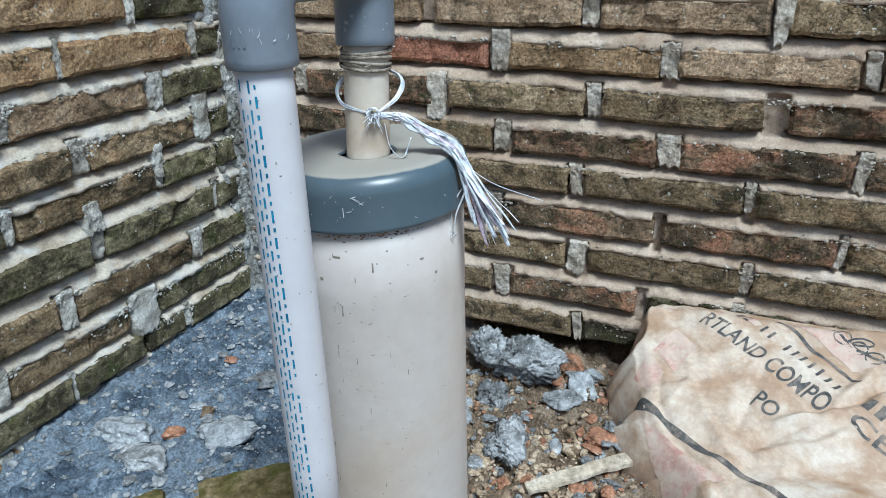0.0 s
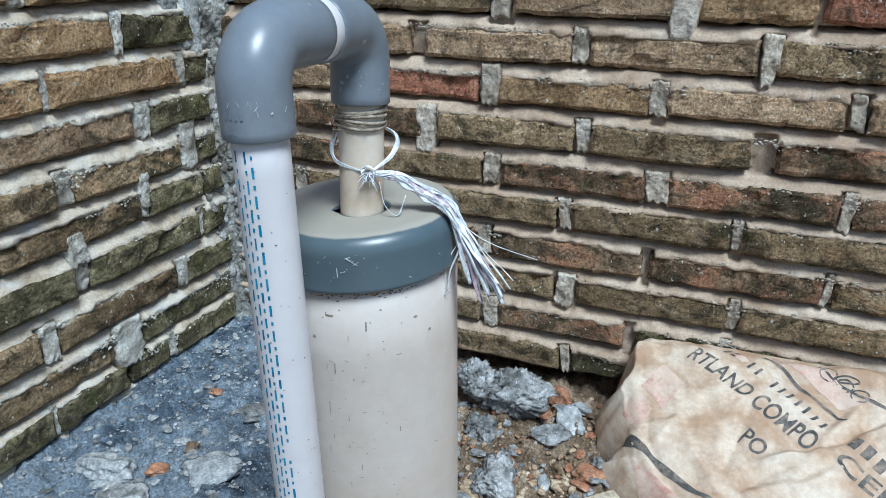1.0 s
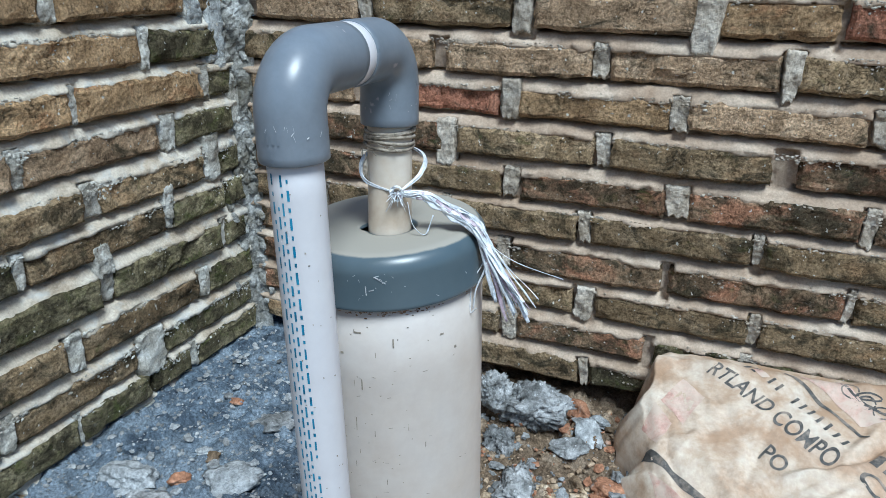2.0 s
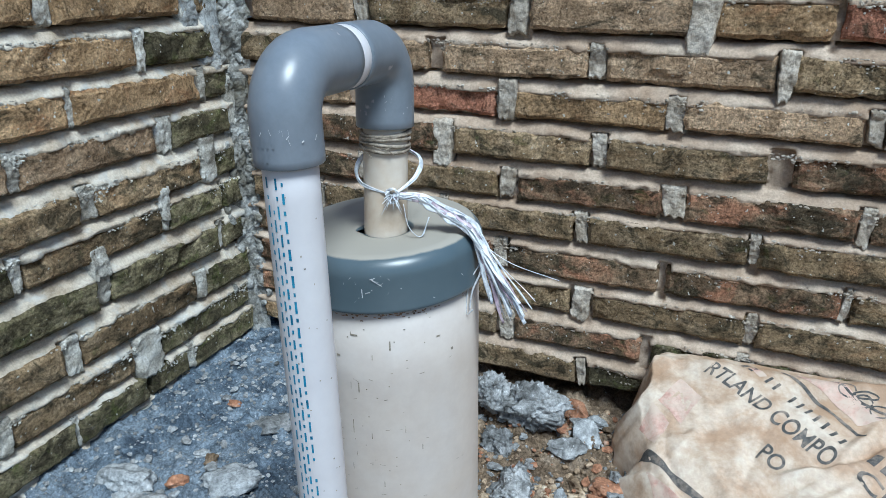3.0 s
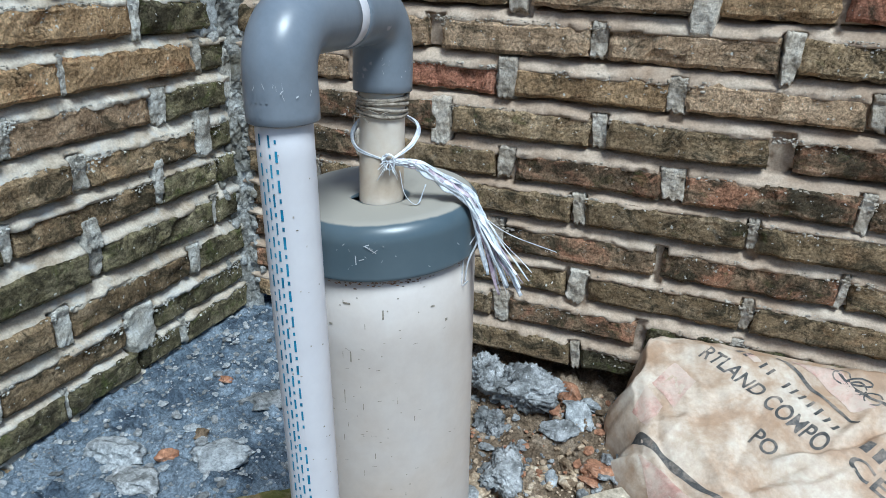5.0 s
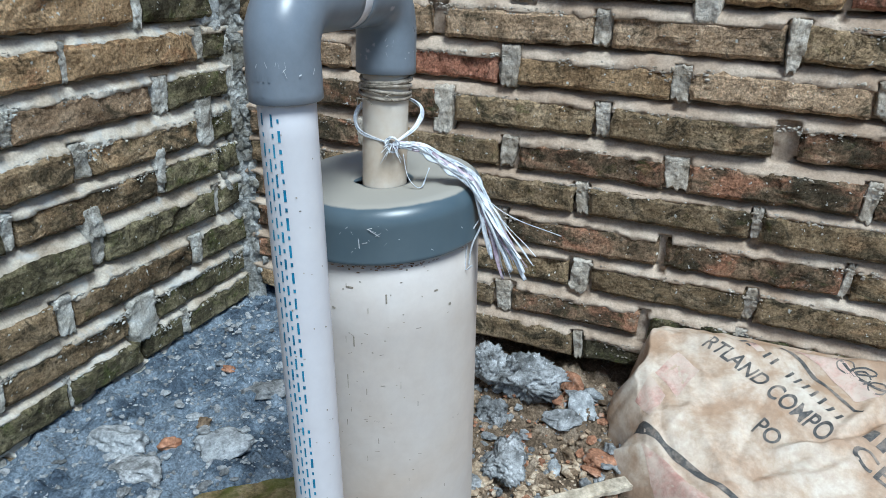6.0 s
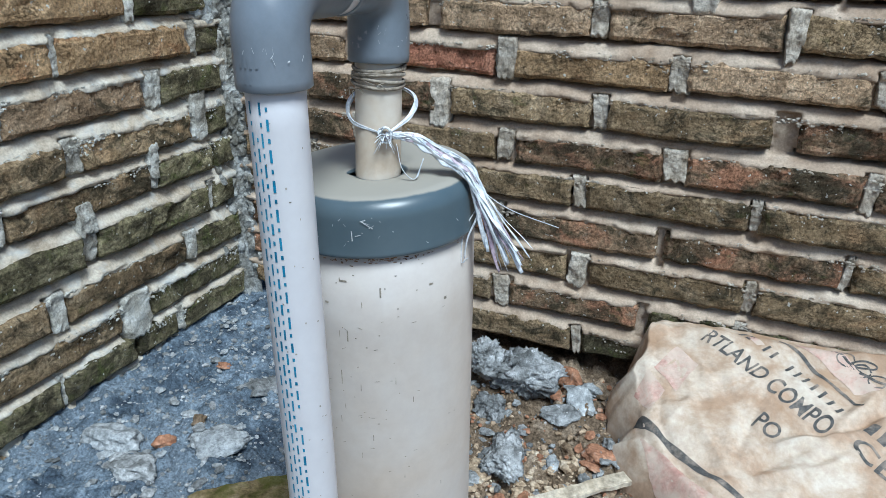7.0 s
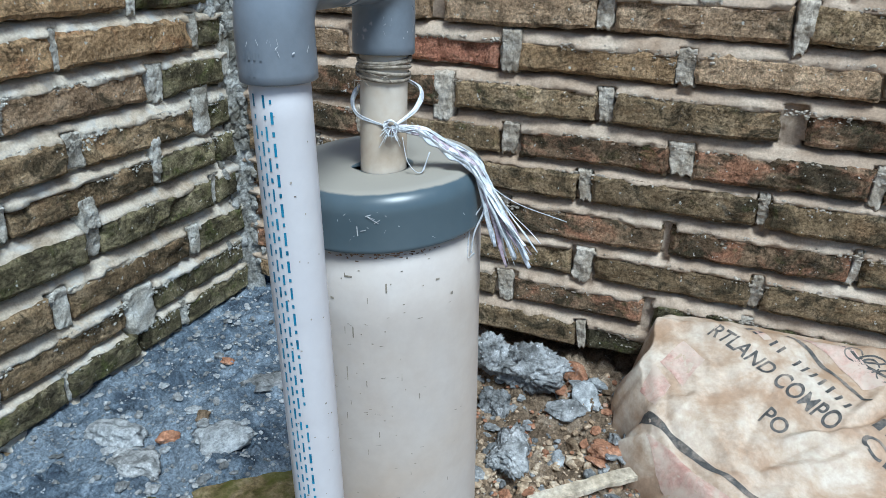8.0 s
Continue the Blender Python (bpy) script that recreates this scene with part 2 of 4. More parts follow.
grey_pvc = surface("grey_pvc", (0.15, 0.175, 0.205), (0.18, 0.205, 0.24), (0.21, 0.235, 0.27), scale=14, fine=120, rough=0.32, grain=0.12, bump=0.03, bump_d=0.0005, spread=0.25,
                   spots=(0.46, 0.43, 0.46), spot_cut=0.715, spot_scale=90, gloss_var=0.06)


def cap_material():
    """Grey plastic cap with a coat of beige dust on what faces up."""
    m, nt, bsdf = nodes_of("dusty_grey_cap")
    tc = nt.nodes.new("ShaderNodeTexCoord")
    co = tc.outputs["Object"]
    col = ramp_node(nt, noise_node(nt, co, 18), [(0.3, (0.07, 0.10, 0.12)), (0.7, (0.105, 0.135, 0.155))])
    geo = nt.nodes.new("ShaderNodeNewGeometry")
    sep = nt.nodes.new("ShaderNodeSeparateXYZ")
    nt.links.new(geo.outputs["Normal"], sep.inputs[0])
    dn = noise_node(nt, co, 30, 6)
    add = nt.nodes.new("ShaderNodeMath")
    add.operation = "MULTIPLY_ADD"
    nt.links.new(dn, add.inputs[0])
    add.inputs[1].default_value = 0.25
    nt.links.new(sep.outputs["Z"], add.inputs[2])
    dust = ramp_node(nt, add.outputs[0], [(0.93, (0, 0, 0)), (1.12, (0.85, 0.85, 0.85))])
    col = mix_node(nt, dust, col, (0.39, 0.355, 0.295))
    nt.links.new(col, bsdf.inputs["Base Color"])
    nt.links.new(ramp_node(nt, dust, [(0, (0.30,) * 3), (1, (0.75,) * 3)]), bsdf.inputs["Roughness"])
    return m


cap_mat = cap_material()
dash_blue = surface("teal_print", (0.01, 0.13, 0.24), (0.015, 0.17, 0.30), (0.04, 0.23, 0.36), scale=60, fine=300, rough=0.5, bump=0)
scuff_mat = surface("dirt_scuff", (0.16, 0.14, 0.11), (0.30, 0.265, 0.21), (0.46, 0.42, 0.36), scale=120, fine=300, rough=0.8, bump=0)
rust_mat = surface("brown_dirt", (0.10, 0.055, 0.03), (0.24, 0.14, 0.08), (0.40, 0.27, 0.18), scale=120, fine=300, rough=0.9, bump=0)
white_scratch = surface("pale_scratch", (0.40, 0.42, 0.44), (0.52, 0.54, 0.56), (0.62, 0.64, 0.66), scale=120, fine=300, rough=0.7, bump=0)
raffia_mat = surface("white_raffia", (0.50, 0.53, 0.57), (0.70, 0.72, 0.75), (0.85, 0.86, 0.88), scale=120, fine=400, rough=0.38, bump=0.3, bump_d=0.0005)
raffia_pink = surface("faded_raffia", (0.30, 0.22, 0.27), (0.46, 0.37, 0.42), (0.62, 0.56, 0.60), scale=120, fine=400, rough=0.45, bump=0.3, bump_d=0.0005)
twine_mat = surface("jute_twine", (0.16, 0.13, 0.10), (0.29, 0.25, 0.20), (0.42, 0.37, 0.31), scale=150, fine=500, rough=0.95, bump=0.6, bump_d=0.0008)
bag_mat = surface("dirty_kraft_sack", (0.42, 0.29, 0.195), (0.575, 0.465, 0.36), (0.64, 0.56, 0.465), grain=0.25, scale=13, fine=150, rough=0.78, bump=0.4, bump_d=0.0015, spread=0.12,
                  stain=(0.34, 0.205, 0.11), stain_cut=0.535, stain_scale=9.5)
print_black = surface("worn_black_print", (0.05, 0.048, 0.045), (0.09, 0.085, 0.08), (0.24, 0.20, 0.165), scale=60, fine=220, rough=0.8, bump=0, stain=(0.40, 0.31, 0.24), stain_cut=0.60, stain_scale=30)
print_pink = surface("faded_red_print", (0.46, 0.26, 0.21), (0.53, 0.34, 0.275), (0.57, 0.43, 0.35), grain=0.3, scale=45, fine=220, rough=0.8, bump=0, stain=(0.57, 0.465, 0.37), stain_cut=0.49, stain_scale=34)


# ---------------------------------------------------------------- helpers
def mesh_from(name, verts, faces, material, smooth=False):
    me = bpy.data.meshes.new(name)
    me.from_pydata([tuple(v) for v in verts], [], faces)
    me.materials.append(material)
    if smooth:
        me.polygons.foreach_set("use_smooth", [True] * len(me.polygons))
    me.update()
    return me


def part(name, me, parent=None, label=""):
    ob = new(name, me)
    if parent is not None:
        ob.parent = parent
    return tagged(ob, label)


def thing(name, at, label, category, group="", kind=""):
    ob = new(name)
    ob.empty_display_size = 0.02
    ob.location = at
    return tagged(ob, label, category, group, kind)


def hash2(ix, iy, seed):
    h = np.sin(ix * 127.1 + iy * 311.7 + seed * 74.7) * 43758.5453
    return h - np.floor(h)


def vnoise(x, y, seed=0):
    ix, iy = np.floor(x), np.floor(y)
    fx, fy = x - ix, y - iy
    fx, fy = fx * fx * (3 - 2 * fx), fy * fy * (3 - 2 * fy)
    a, b = hash2(ix, iy, seed), hash2(ix + 1, iy, seed)
    c, d = hash2(ix, iy + 1, seed), hash2(ix + 1, iy + 1, seed)
    return (a * (1 - fx) + b * fx) * (1 - fy) + (c * (1 - fx) + d * fx) * fy


def fbm(x, y, seed=0, octaves=4):
    s, amp, tot = 0.0, 1.0, 0.0
    for o in range(octaves):
        s = s + amp * vnoise(x * 2 ** o, y * 2 ** o, seed + o * 7)
        tot += amp
        amp *= 0.5
    return s / tot


def smooth01(t):
    t = np.clip(t, 0, 1)
    return t * t * (3 - 2 * t)


def grid_faces(nu, nv):
    """Quads of a grid stored row by row: nv rows of nu points."""
    i = np.arange(nu - 1)[None, :] + nu * np.arange(nv - 1)[:, None]
    q = np.stack([i, i + 1, i + 1 + nu, i + nu], -1).reshape(-1, 4)
    return q.tolist()


def tube(points, radii, sides=12, flat=1.0, cap=True, up=(0.13, 0.2, 1)):
    """Swept tube along points; flat squeezes the section into a ribbon."""
    pts = [Vector(p) for p in points]
    if not isinstance(radii, (list, tuple)):
        radii = [radii] * len(pts)
    verts, faces = [], []
    for i, p in enumerate(pts):
        d = (pts[min(i + 1, len(pts) - 1)] - pts[max(i - 1, 0)]).normalized()
        a = d.cross(Vector(up))
        a = a.normalized() if a.length > 1e-5 else d.orthogonal().normalized()
        b = a.cross(d).normalized()
        for k in range(sides):
            w = 2 * math.pi * k / sides
            verts.append(p + radii[i] * (a * math.cos(w) + b * math.sin(w) * flat))
    n = len(pts)
    for i in range(n - 1):
        for k in range(sides):
            l = (k + 1) % sides
            faces.append((i * sides + k, i * sides + l, (i + 1) * sides + l, (i + 1) * sides + k))
    if cap:
        faces.append(tuple(range(sides))[::-1])
        faces.append(tuple((n - 1) * sides + k for k in range(sides)))
    return verts, faces


def join_lists(chunks):
    verts, faces = [], []
    for v, f in chunks:
        o = len(verts)
        verts += list(v)
        faces += [tuple(i + o for i in q) for q in f]
    return verts, faces


def hollow(points, outer, inner, sides=40, up=(1, 0.3, 0)):
    """Pipe with a wall: outer skin, end rings and bore. outer: radius per point."""
    vo, fo = tube(points, list(outer), sides, cap=False, up=up)
    vi, fi = tube(points, [inner] * len(points), sides, cap=False, up=up)
    o = len(vo)
    faces = fo + [tuple(i + o for i in q[::-1]) for q in fi]
    last = (len(points) - 1) * sides
    for k in range(sides):
        l = (k + 1) % sides
        faces.append((k, k + o, l + o, l))
        faces.append((last + k, last + l, last + l + o, last + k + o))
    return vo + vi, faces


# ---------------------------------------------------------------- ground
def ground_z(x, y):
    """Rubble floor: fairly flat cement dust by the left wall, rougher soil beyond the pipes."""
    x, y = np.asarray(x, float), np.asarray(y, float)
    right = smooth01((x + 0.36) / 0.12)
    base = 0.064 - 0.026 * right
    base = base - 0.010 * smooth01((0.52 - y) / 0.2) * (1 - right)
    base = base + 0.020 * right * smooth01((y - 0.66) / 0.10)
    lumps = (fbm(x * 28, y * 28, 3, 5) - 0.5) * (0.026 + 0.014 * right) + 0.006 * smooth01((fbm(x * 70, y * 70, 13, 2) - 0.52) * 7)
    cells = np.abs(fbm(x * 45, y * 45, 11, 3) - 0.5)
    crust = -0.007 * np.clip(1 - cells / 0.05, 0, 1) * smooth01((fbm(x * 8, y * 8, 5, 2) - 0.42) * 8)
    grit = (fbm(x * 120, y * 120, 17, 2) - 0.5) * 0.008
    for px, py, r, dip in ((-0.155, 0.738, 0.020, 0.035), (-0.192, 0.668, 0.013, 0.022), (-0.215, 0.715, 0.012, 0.02)):
        base = base - dip * np.exp(-(((x - px) / r) ** 2 + ((y - py) / (r * 0.8)) ** 2) ** 1.5)
    near = np.clip(1 - np.maximum(np.abs(x) - 1.2, np.abs(y) - 1.5) / 2, 0, 1)
    return base + (lumps + crust + grit) * near


xs = np.concatenate([np.geomspace(40, 0.78, 14) * -1, np.arange(-0.70, 0.34, 0.0036), np.geomspace(0.36, 40, 18)])
ys = np.concatenate([np.geomspace(40, 0.3, 16) * -1, np.linspace(-0.2, 0.28, 10), np.arange(0.30, 0.87, 0.0036), np.geomspace(0.9, 40, 14)])
gx, gy = np.meshgrid(xs, ys)
gverts = np.stack([gx, gy, ground_z(gx, gy)], -1).reshape(-1, 3)
ground = tagged(new("ground", mesh_from("ground", gverts.tolist(), grid_faces(len(xs), len(ys)), ground_mat, True)),
                "blue-grey cement dust and crusted rubble floor", "ground", kind="structure")


# ---------------------------------------------------------------- walls
PITCH = 0.054
TOP = 1.02


def courses_of(known, lo, hi, seed):
    """All courses of a wall: the known ones with their bricks, filled out to lo and hi, and more courses above."""
    rnd = random.Random(seed)
    rows = [list(r) for r in known]
    z = rows[-1][0] + PITCH
    while z < TOP:
        rows.append([z, z + 0.036, []])
        z += PITCH
    out = []
    for i, (z0, z1, br) in enumerate(rows):
        br = [list(b) for b in br]
        if not br:
            a = lo + (0.02 if i % 2 else 0.11)
            br = [[a, a + 0.18]]
        while br[-1][1] < hi - 0.05:
            a = br[-1][1] + rnd.uniform(0.014, 0.026)
            br.append([a, min(a + rnd.uniform(0.172, 0.19), hi)])
        while br[0][0] > lo + 0.05:
            b = br[0][0] - rnd.uniform(0.014, 0.026)
            br.insert(0, [max(b - rnd.uniform(0.172, 0.19), lo), b])
        out.append((z0, z1, [tuple(b) for b in br]))
    return out


BACK_ROWS = [
    (0.031, 0.068, [(-0.42, -0.24), (-0.22, -0.04), (-0.02, 0.16)]),
    (0.087, 0.120, [(-0.50, -0.325), (-0.31, -0.136), (-0.120, 0.06), (0.08, 0.26)]),
    (0.138, 0.172, [(-0.44, -0.253), (-0.224, -0.055), (-0.042, 0.062), (0.075, 0.26)]),
    (0.190, 0.226, [(-0.53, -0.35), (-0.335, -0.152), (-0.121, 0.064), (0.080, 0.27)]),
    (0.241, 0.277, [(-0.44, -0.26), (-0.24, -0.043), (-0.034, 0.159), (0.171, 0.36)]),
    (0.293, 0.327, [(-0.52, -0.34), (-0.325, -0.153), (-0.135, 0.054), (0.067, 0.25)]),
    (0.339, 0.374, [(-0.448, -0.258), (-0.231, -0.051), (-0.022, 0.159), (0.174, 0.36)]),
    (0.393, 0.428, [(-0.53, -0.342), (-0.320, -0.141), (-0.119, 0.059), (0.085, 0.27)]),
    (0.445, 0.479, [(-0.640, -0.475), (-0.450, -0.265), (-0.238, -0.058), (-0.036, 0.145), (0.166, 0.35)]),
    (0.497, 0.533, [(-0.545, -0.358), (-0.337, -0.153), (-0.131, 0.050), (0.070, 0.255)]),
    (0.551, 0.590, [(-0.623, -0.463), (-0.443, -0.255), (-0.225, -0.044), (-0.017, 0.097), (0.105, 0.29)]),
]
LEFT_ROWS = [
    (0.020, 0.055, [(0.39, 0.57), (0.60, 0.78)]),
    (0.071, 0.105, [(0.285, 0.473), (0.482, 0.590), (0.602, 0.672), (0.685, 0.822)]),
    (0.117, 0.153, [(0.402, 0.578), (0.629, 0.818)]),
    (0.169, 0.206, [(0.29, 0.477), (0.506, 0.702), (0.728, 0.822)]),
    (0.228, 0.266, [(0.35, 0.538), (0.562, 0.758), (0.775, 0.818)]),
    (0.288, 0.323, [(0.25, 0.435), (0.454, 0.656), (0.671, 0.774), (0.785, 0.816)]),
    (0.338, 0.375, [(0.345, 0.533), (0.562, 0.739), (0.773, 0.815)]),
    (0.395, 0.432, [(0.27, 0.455), (0.472, 0.668), (0.698, 0.806)]),
    (0.449, 0.486, [(0.35, 0.540), (0.552, 0.750), (0.771, 0.812)]),
    (0.503, 0.541, [(0.46, 0.651), (0.668, 0.788)]),
    (0.558, 0.597, [(0.34, 0.522), (0.546, 0.732), (0.752, 0.815)]),
]


def wall_core(rows, lo, hi, seed, rough, hollow_base):
    """Mortar of a wall as (u, z, depth): beds that slope back under each brick, and lumpy joints that run over the edges."""
    fine_lo, fine_hi = max(lo, -0.68), min(hi, 0.34 if lo > -0.7 else 0.84)
    if lo < -0.7:
        fine_lo = 0.34
    us = np.concatenate([np.arange(lo, fine_lo, 0.02), np.arange(fine_lo, fine_hi, 0.0027), np.arange(fine_hi, hi + 0.02, 0.02)])
    zs = np.concatenate([np.arange(-0.04, 0.63, 0.0024), np.arange(0.634, TOP + 0.03, 0.006)])
    u, z = np.meshgrid(us, zs)
    depth = np.full_like(u, 0.012)
    wob = (fbm(u * 26, z * 26, seed, 3) - 0.5)
    zz = z + wob * 0.006
    uu = u + (fbm(u * 40, z * 40, seed + 3, 3) - 0.5) * 0.012
    lump = fbm(u * 60, z * 60, seed + 5, 4)
    rnd = random.Random(seed)
    soft = 0.0022
    for i, (z0, z1, br) in enumerate(rows):
        nxt = rows[i + 1][0] if i + 1 < len(rows) else z1 + 0.018
        s = (zz - z1) / (nxt - z1)
        bed = (s >= -0.3) & (s <= 1.05)
        prof = 0.001 + 0.0115 * np.clip(s, 0, 1) + 0.045 * smooth01((s - 0.68) / 0.30) + (lump - 0.5) * rough * (1 - 0.6 * np.clip(s, 0, 1))
        if i == 0 and hollow_base:
            prof = prof + 0.08
        depth = np.where(bed, prof, depth)
        course = (zz > z0) & (zz < z1 - 0.3 * (nxt - z1))
        depth = np.where(course, 0.013 + (lump - 0.5) * 0.006, depth)
        if i == 0 and hollow_base:
            depth = np.where(zz < z1, 0.09 + (lump - 0.5) * 0.02, depth)
            continue
        # mortar that ran over the upper edge of the bricks
        brink = z1 + 0.003 - 0.010 * np.clip((fbm(u * 24, z * 4, seed + 9, 5) - 0.52) * 5, 0, 1)
        spill = smooth01((zz - brink) / soft + 0.5) * (zz <= z1 + 0.003) * (zz > z0)
        depth = depth * (1 - spill) + (-0.0015 + (lump - 0.5) * 0.009) * spill
        for (a0, b0), (a1, b1) in zip(br[:-1], br[1:]):
            drip = rnd.choice([0.0, 0.003, 0.008, 0.014])
            proud = rnd.uniform(0.010, 0.020)
            wide = rnd.uniform(0.0, 0.003)
            inside = smooth01((uu - b0 + wide) / soft) * smooth01((a1 + wide - uu) / soft) * smooth01((zz - z0 + drip) / soft) * smooth01((z1 + 0.006 - zz) / soft)
            depth = depth * (1 - inside) + (proud + (lump - 0.5) * rough * 1.4) * inside
    return us, zs, depth


def brick_mesh(name, a, b, z0, z1, seed, place, material):
    """A worn brick: rough front with crumbled edges, in wall terms (along, up, depth), laid by place()."""
    length = b - a
    nu, nv = max(6, int(length / (0.005 if z0 < 0.62 else 0.02))), (9 if z0 < 0.62 else 4)
    rnd = random.Random(seed)
    bow = rnd.uniform(-0.0022, 0.0022)
    tilt = rnd.uniform(-0.002, 0.002)
    out = rnd.uniform(-0.005, 0.002)
    s, t = np.meshgrid(np.linspace(0, 1, nu), np.linspace(0, 1, nv))
    ex, ez = np.minimum(s, 1 - s) * length, np.minimum(t, 1 - t) * (z1 - z0)
    u = a + s * length
    z = z0 + t * (z1 - z0) + bow * (4 * s * (1 - s)) + tilt * (s - 0.5)
    off = seed * 0.37
    jag_z = (fbm(u * 75 + off, t * 3 + off, seed % 50, 5) - 0.5) * 0.0065
    jag_u = (fbm(z * 80 + off, s * 3 + off, seed % 50 + 5, 3) - 0.5) * 0.0085
    z = z + jag_z * np.clip(1 - ez / 0.007, 0, 1)
    u = u + jag_u * np.clip(1 - ex / 0.012, 0, 1)
    edge = np.clip(1 - np.minimum(ex, ez) / 0.005, 0, 1)
    d = out + 0.0042 * edge ** 2 + (fbm(u * 55 + off, z * 55, seed % 40, 4) - 0.5) * 0.0065
    chip = smooth01((fbm(u * 22 + off, z * 22, seed % 31, 2) - 0.66) * 9)
    d = d + chip * 0.004
    verts = [place(*p) for p in zip(u.ravel(), z.ravel(), d.ravel())]
    faces = grid_faces(nu, nv)
    rim = [i for i in range(nu)] + [nu * j + nu - 1 for j in range(1, nv)] + [nu * (nv - 1) + i for i in range(nu - 2, -1, -1)] + [nu * j for j in range(nv - 2, 0, -1)]
    o = len(verts)
    ur, zr = u.ravel(), z.ravel()
    verts += [place(ur[i], zr[i], 0.07) for i in rim]
    n = len(rim)
    faces += [(rim[k], o + k, o + (k + 1) % n, rim[(k + 1) % n]) for k in range(n)]
    return mesh_from(name, verts, faces, material)


def place_back(u, z, d):
    return (u, 0.83 + d, z)


def place_left(u, z, d):
    return (-0.66 - d, u, z)


def build_wall(name, rows, lo, hi, place, flip, seed, mortar, label, rough, pick):
    us, zs, depth = wall_core(rows, lo, hi, seed, rough, not flip)
    u, z = np.meshgrid(us, zs)
    n = u.size
    verts = [place(*p) for p in zip(u.ravel(), z.ravel(), depth.ravel())]
    nu, nv = len(us), len(zs)
    rim = [i for i in range(nu)] + [nu * j + nu - 1 for j in range(1, nv)] + [nu * (nv - 1) + i for i in range(nu - 2, -1, -1)] + [nu * j for j in range(nv - 2, 0, -1)]
    ur, zr = u.ravel(), z.ravel()
    verts += [place(ur[i], zr[i], 0.12) for i in rim]
    faces = grid_faces(nu, nv) + [(rim[k], n + k, n + (k + 1) % len(rim), rim[(k + 1) % len(rim)]) for k in range(len(rim))]
    faces.append(tuple(n + k for k in range(len(rim))))
    if flip:
        faces = [q[::-1] for q in faces]
    wall = tagged(new(name, mesh_from(name, verts, faces, mortar, True)), label, "wall", kind="structure")
    return wall


def joint_mesh(a, b, z0, z1, seed, place, material, full=False):
    """A trowelled dab of mortar in an upright joint: flat ragged face set a little back, open cracks beside the brick ends, torn lower tip."""
    r = random.Random(seed)
    nu, nv = 19, 29
    drip, over, back = r.choice([0.0, 0.001, 0.003, 0.008]), r.uniform(-0.002, 0.003), r.uniform(0.0005, 0.005)
    if full:
        drip, over, back = 0.0, 0.001, -0.0015
    lean, tip = r.uniform(-0.006, 0.006), r.uniform(0.6, 1.05)
    s, t = np.meshgrid(np.linspace(-1, 1, nu), np.linspace(0, 1, nv))
    left = (fbm(t * 5 + seed, t * 0 + 1.5, 3, 5) - 0.5) * 0.9
    right = (fbm(t * 5 + seed, t * 0 + 7.5, 4, 5) - 0.5) * 0.9
    ragged = np.where(s < 0, left, right)
    taper = tip + (1 - tip) * smooth01(t / 0.45) + ragged * 0.55
    half = (b - a) / 2 + over
    u = (a + b) / 2 + s * half * taper + lean * (t - 0.5)
    foot = (fbm(s * 3 + seed, s * 0 + 2.5, 6, 4) - 0.5) * 0.016
    head = (fbm(s * 3 + seed, s * 0 + 5.5, 8, 4) - 0.5) * 0.006
    z = z0 - drip + foot * (1 - t) ** 2 + head * t + t * (z1 - z0 + drip + 0.007)
    rim = np.maximum(smooth01((np.abs(s) - 0.80) / 0.2), smooth01((np.abs(2 * t - 1) - 0.90) / 0.1))
    d = back + (fbm(u * 70, z * 70, seed % 77, 5) - 0.5) * 0.007 + (fbm(u * 260, z * 260, seed % 61, 2) - 0.5) * 0.0022 + rim * 0.016
    verts = [place(*p) for p in zip(u.ravel(), z.ravel(), d.ravel())]
    return mesh_from("mortar_joint", verts, grid_faces(nu, nv), material, True)


def mortar_fringe(rows, lo, hi, place, seed, dense, material):
    """Crumbs of mortar squeezed out along the upper edges of the bricks and round the joints, as one mesh."""
    r = np.random.default_rng(seed)
    shapes = []
    for k in range(6):
        me = lump_mesh("crumb", seed + 60 + k, (1, 1, 1), fringe_mat, 0.55, 1, 3)
        shapes.append((np.array([v.co[:] for v in me.vertices]), np.array([p.vertices[:] for p in me.polygons])))
        bpy.data.meshes.remove(me)
    vs, fs, o = [], [], 0
    for i, (z0, z1, br) in enumerate(rows):
        if z0 > 0.62 or i == 0:
            continue
        n = int((hi - lo) * dense)
        u = r.uniform(lo, hi, n)
        gate = fbm(u * 14 + i * 3.7, u * 0 + i, seed, 3)
        for uu, g in zip(u, gate):
            if g < 0.40 + 0.12 * r.random():
                continue
            near = min(min(abs(uu - q[0]), abs(uu - q[1])) for q in br)
            size = 0.0004 + 0.0013 * r.random() ** 3 * (1.6 if near < 0.02 else 1.0)
            reach = max(0.0, g - 0.42) * 0.03
            z = z1 + 0.0015 - abs(r.normal(0, 1)) * (0.0012 + reach)
            d = 0.0012 + r.uniform(-0.002, 0.002)
            v, f = shapes[r.integers(6)]
            w = r.uniform(0, 6.28)
            c, sn = math.cos(w) * size, math.sin(w) * size
            su = 1 + r.random() * 0.9
            lu, lz, ld = (v[:, 0] * c - v[:, 1] * sn) * su, v[:, 0] * sn + v[:, 1] * c, v[:, 2] * size * 0.6
            p = place(uu + lu, z + lz, d + ld)
            vs.append(np.stack([np.broadcast_to(q, lu.shape) for q in p], -1))
            fs.append(f + o)
            o += len(v)
    return mesh_from("mortar_crumbs", np.concatenate(vs).tolist(), np.concatenate(fs).tolist(), material)


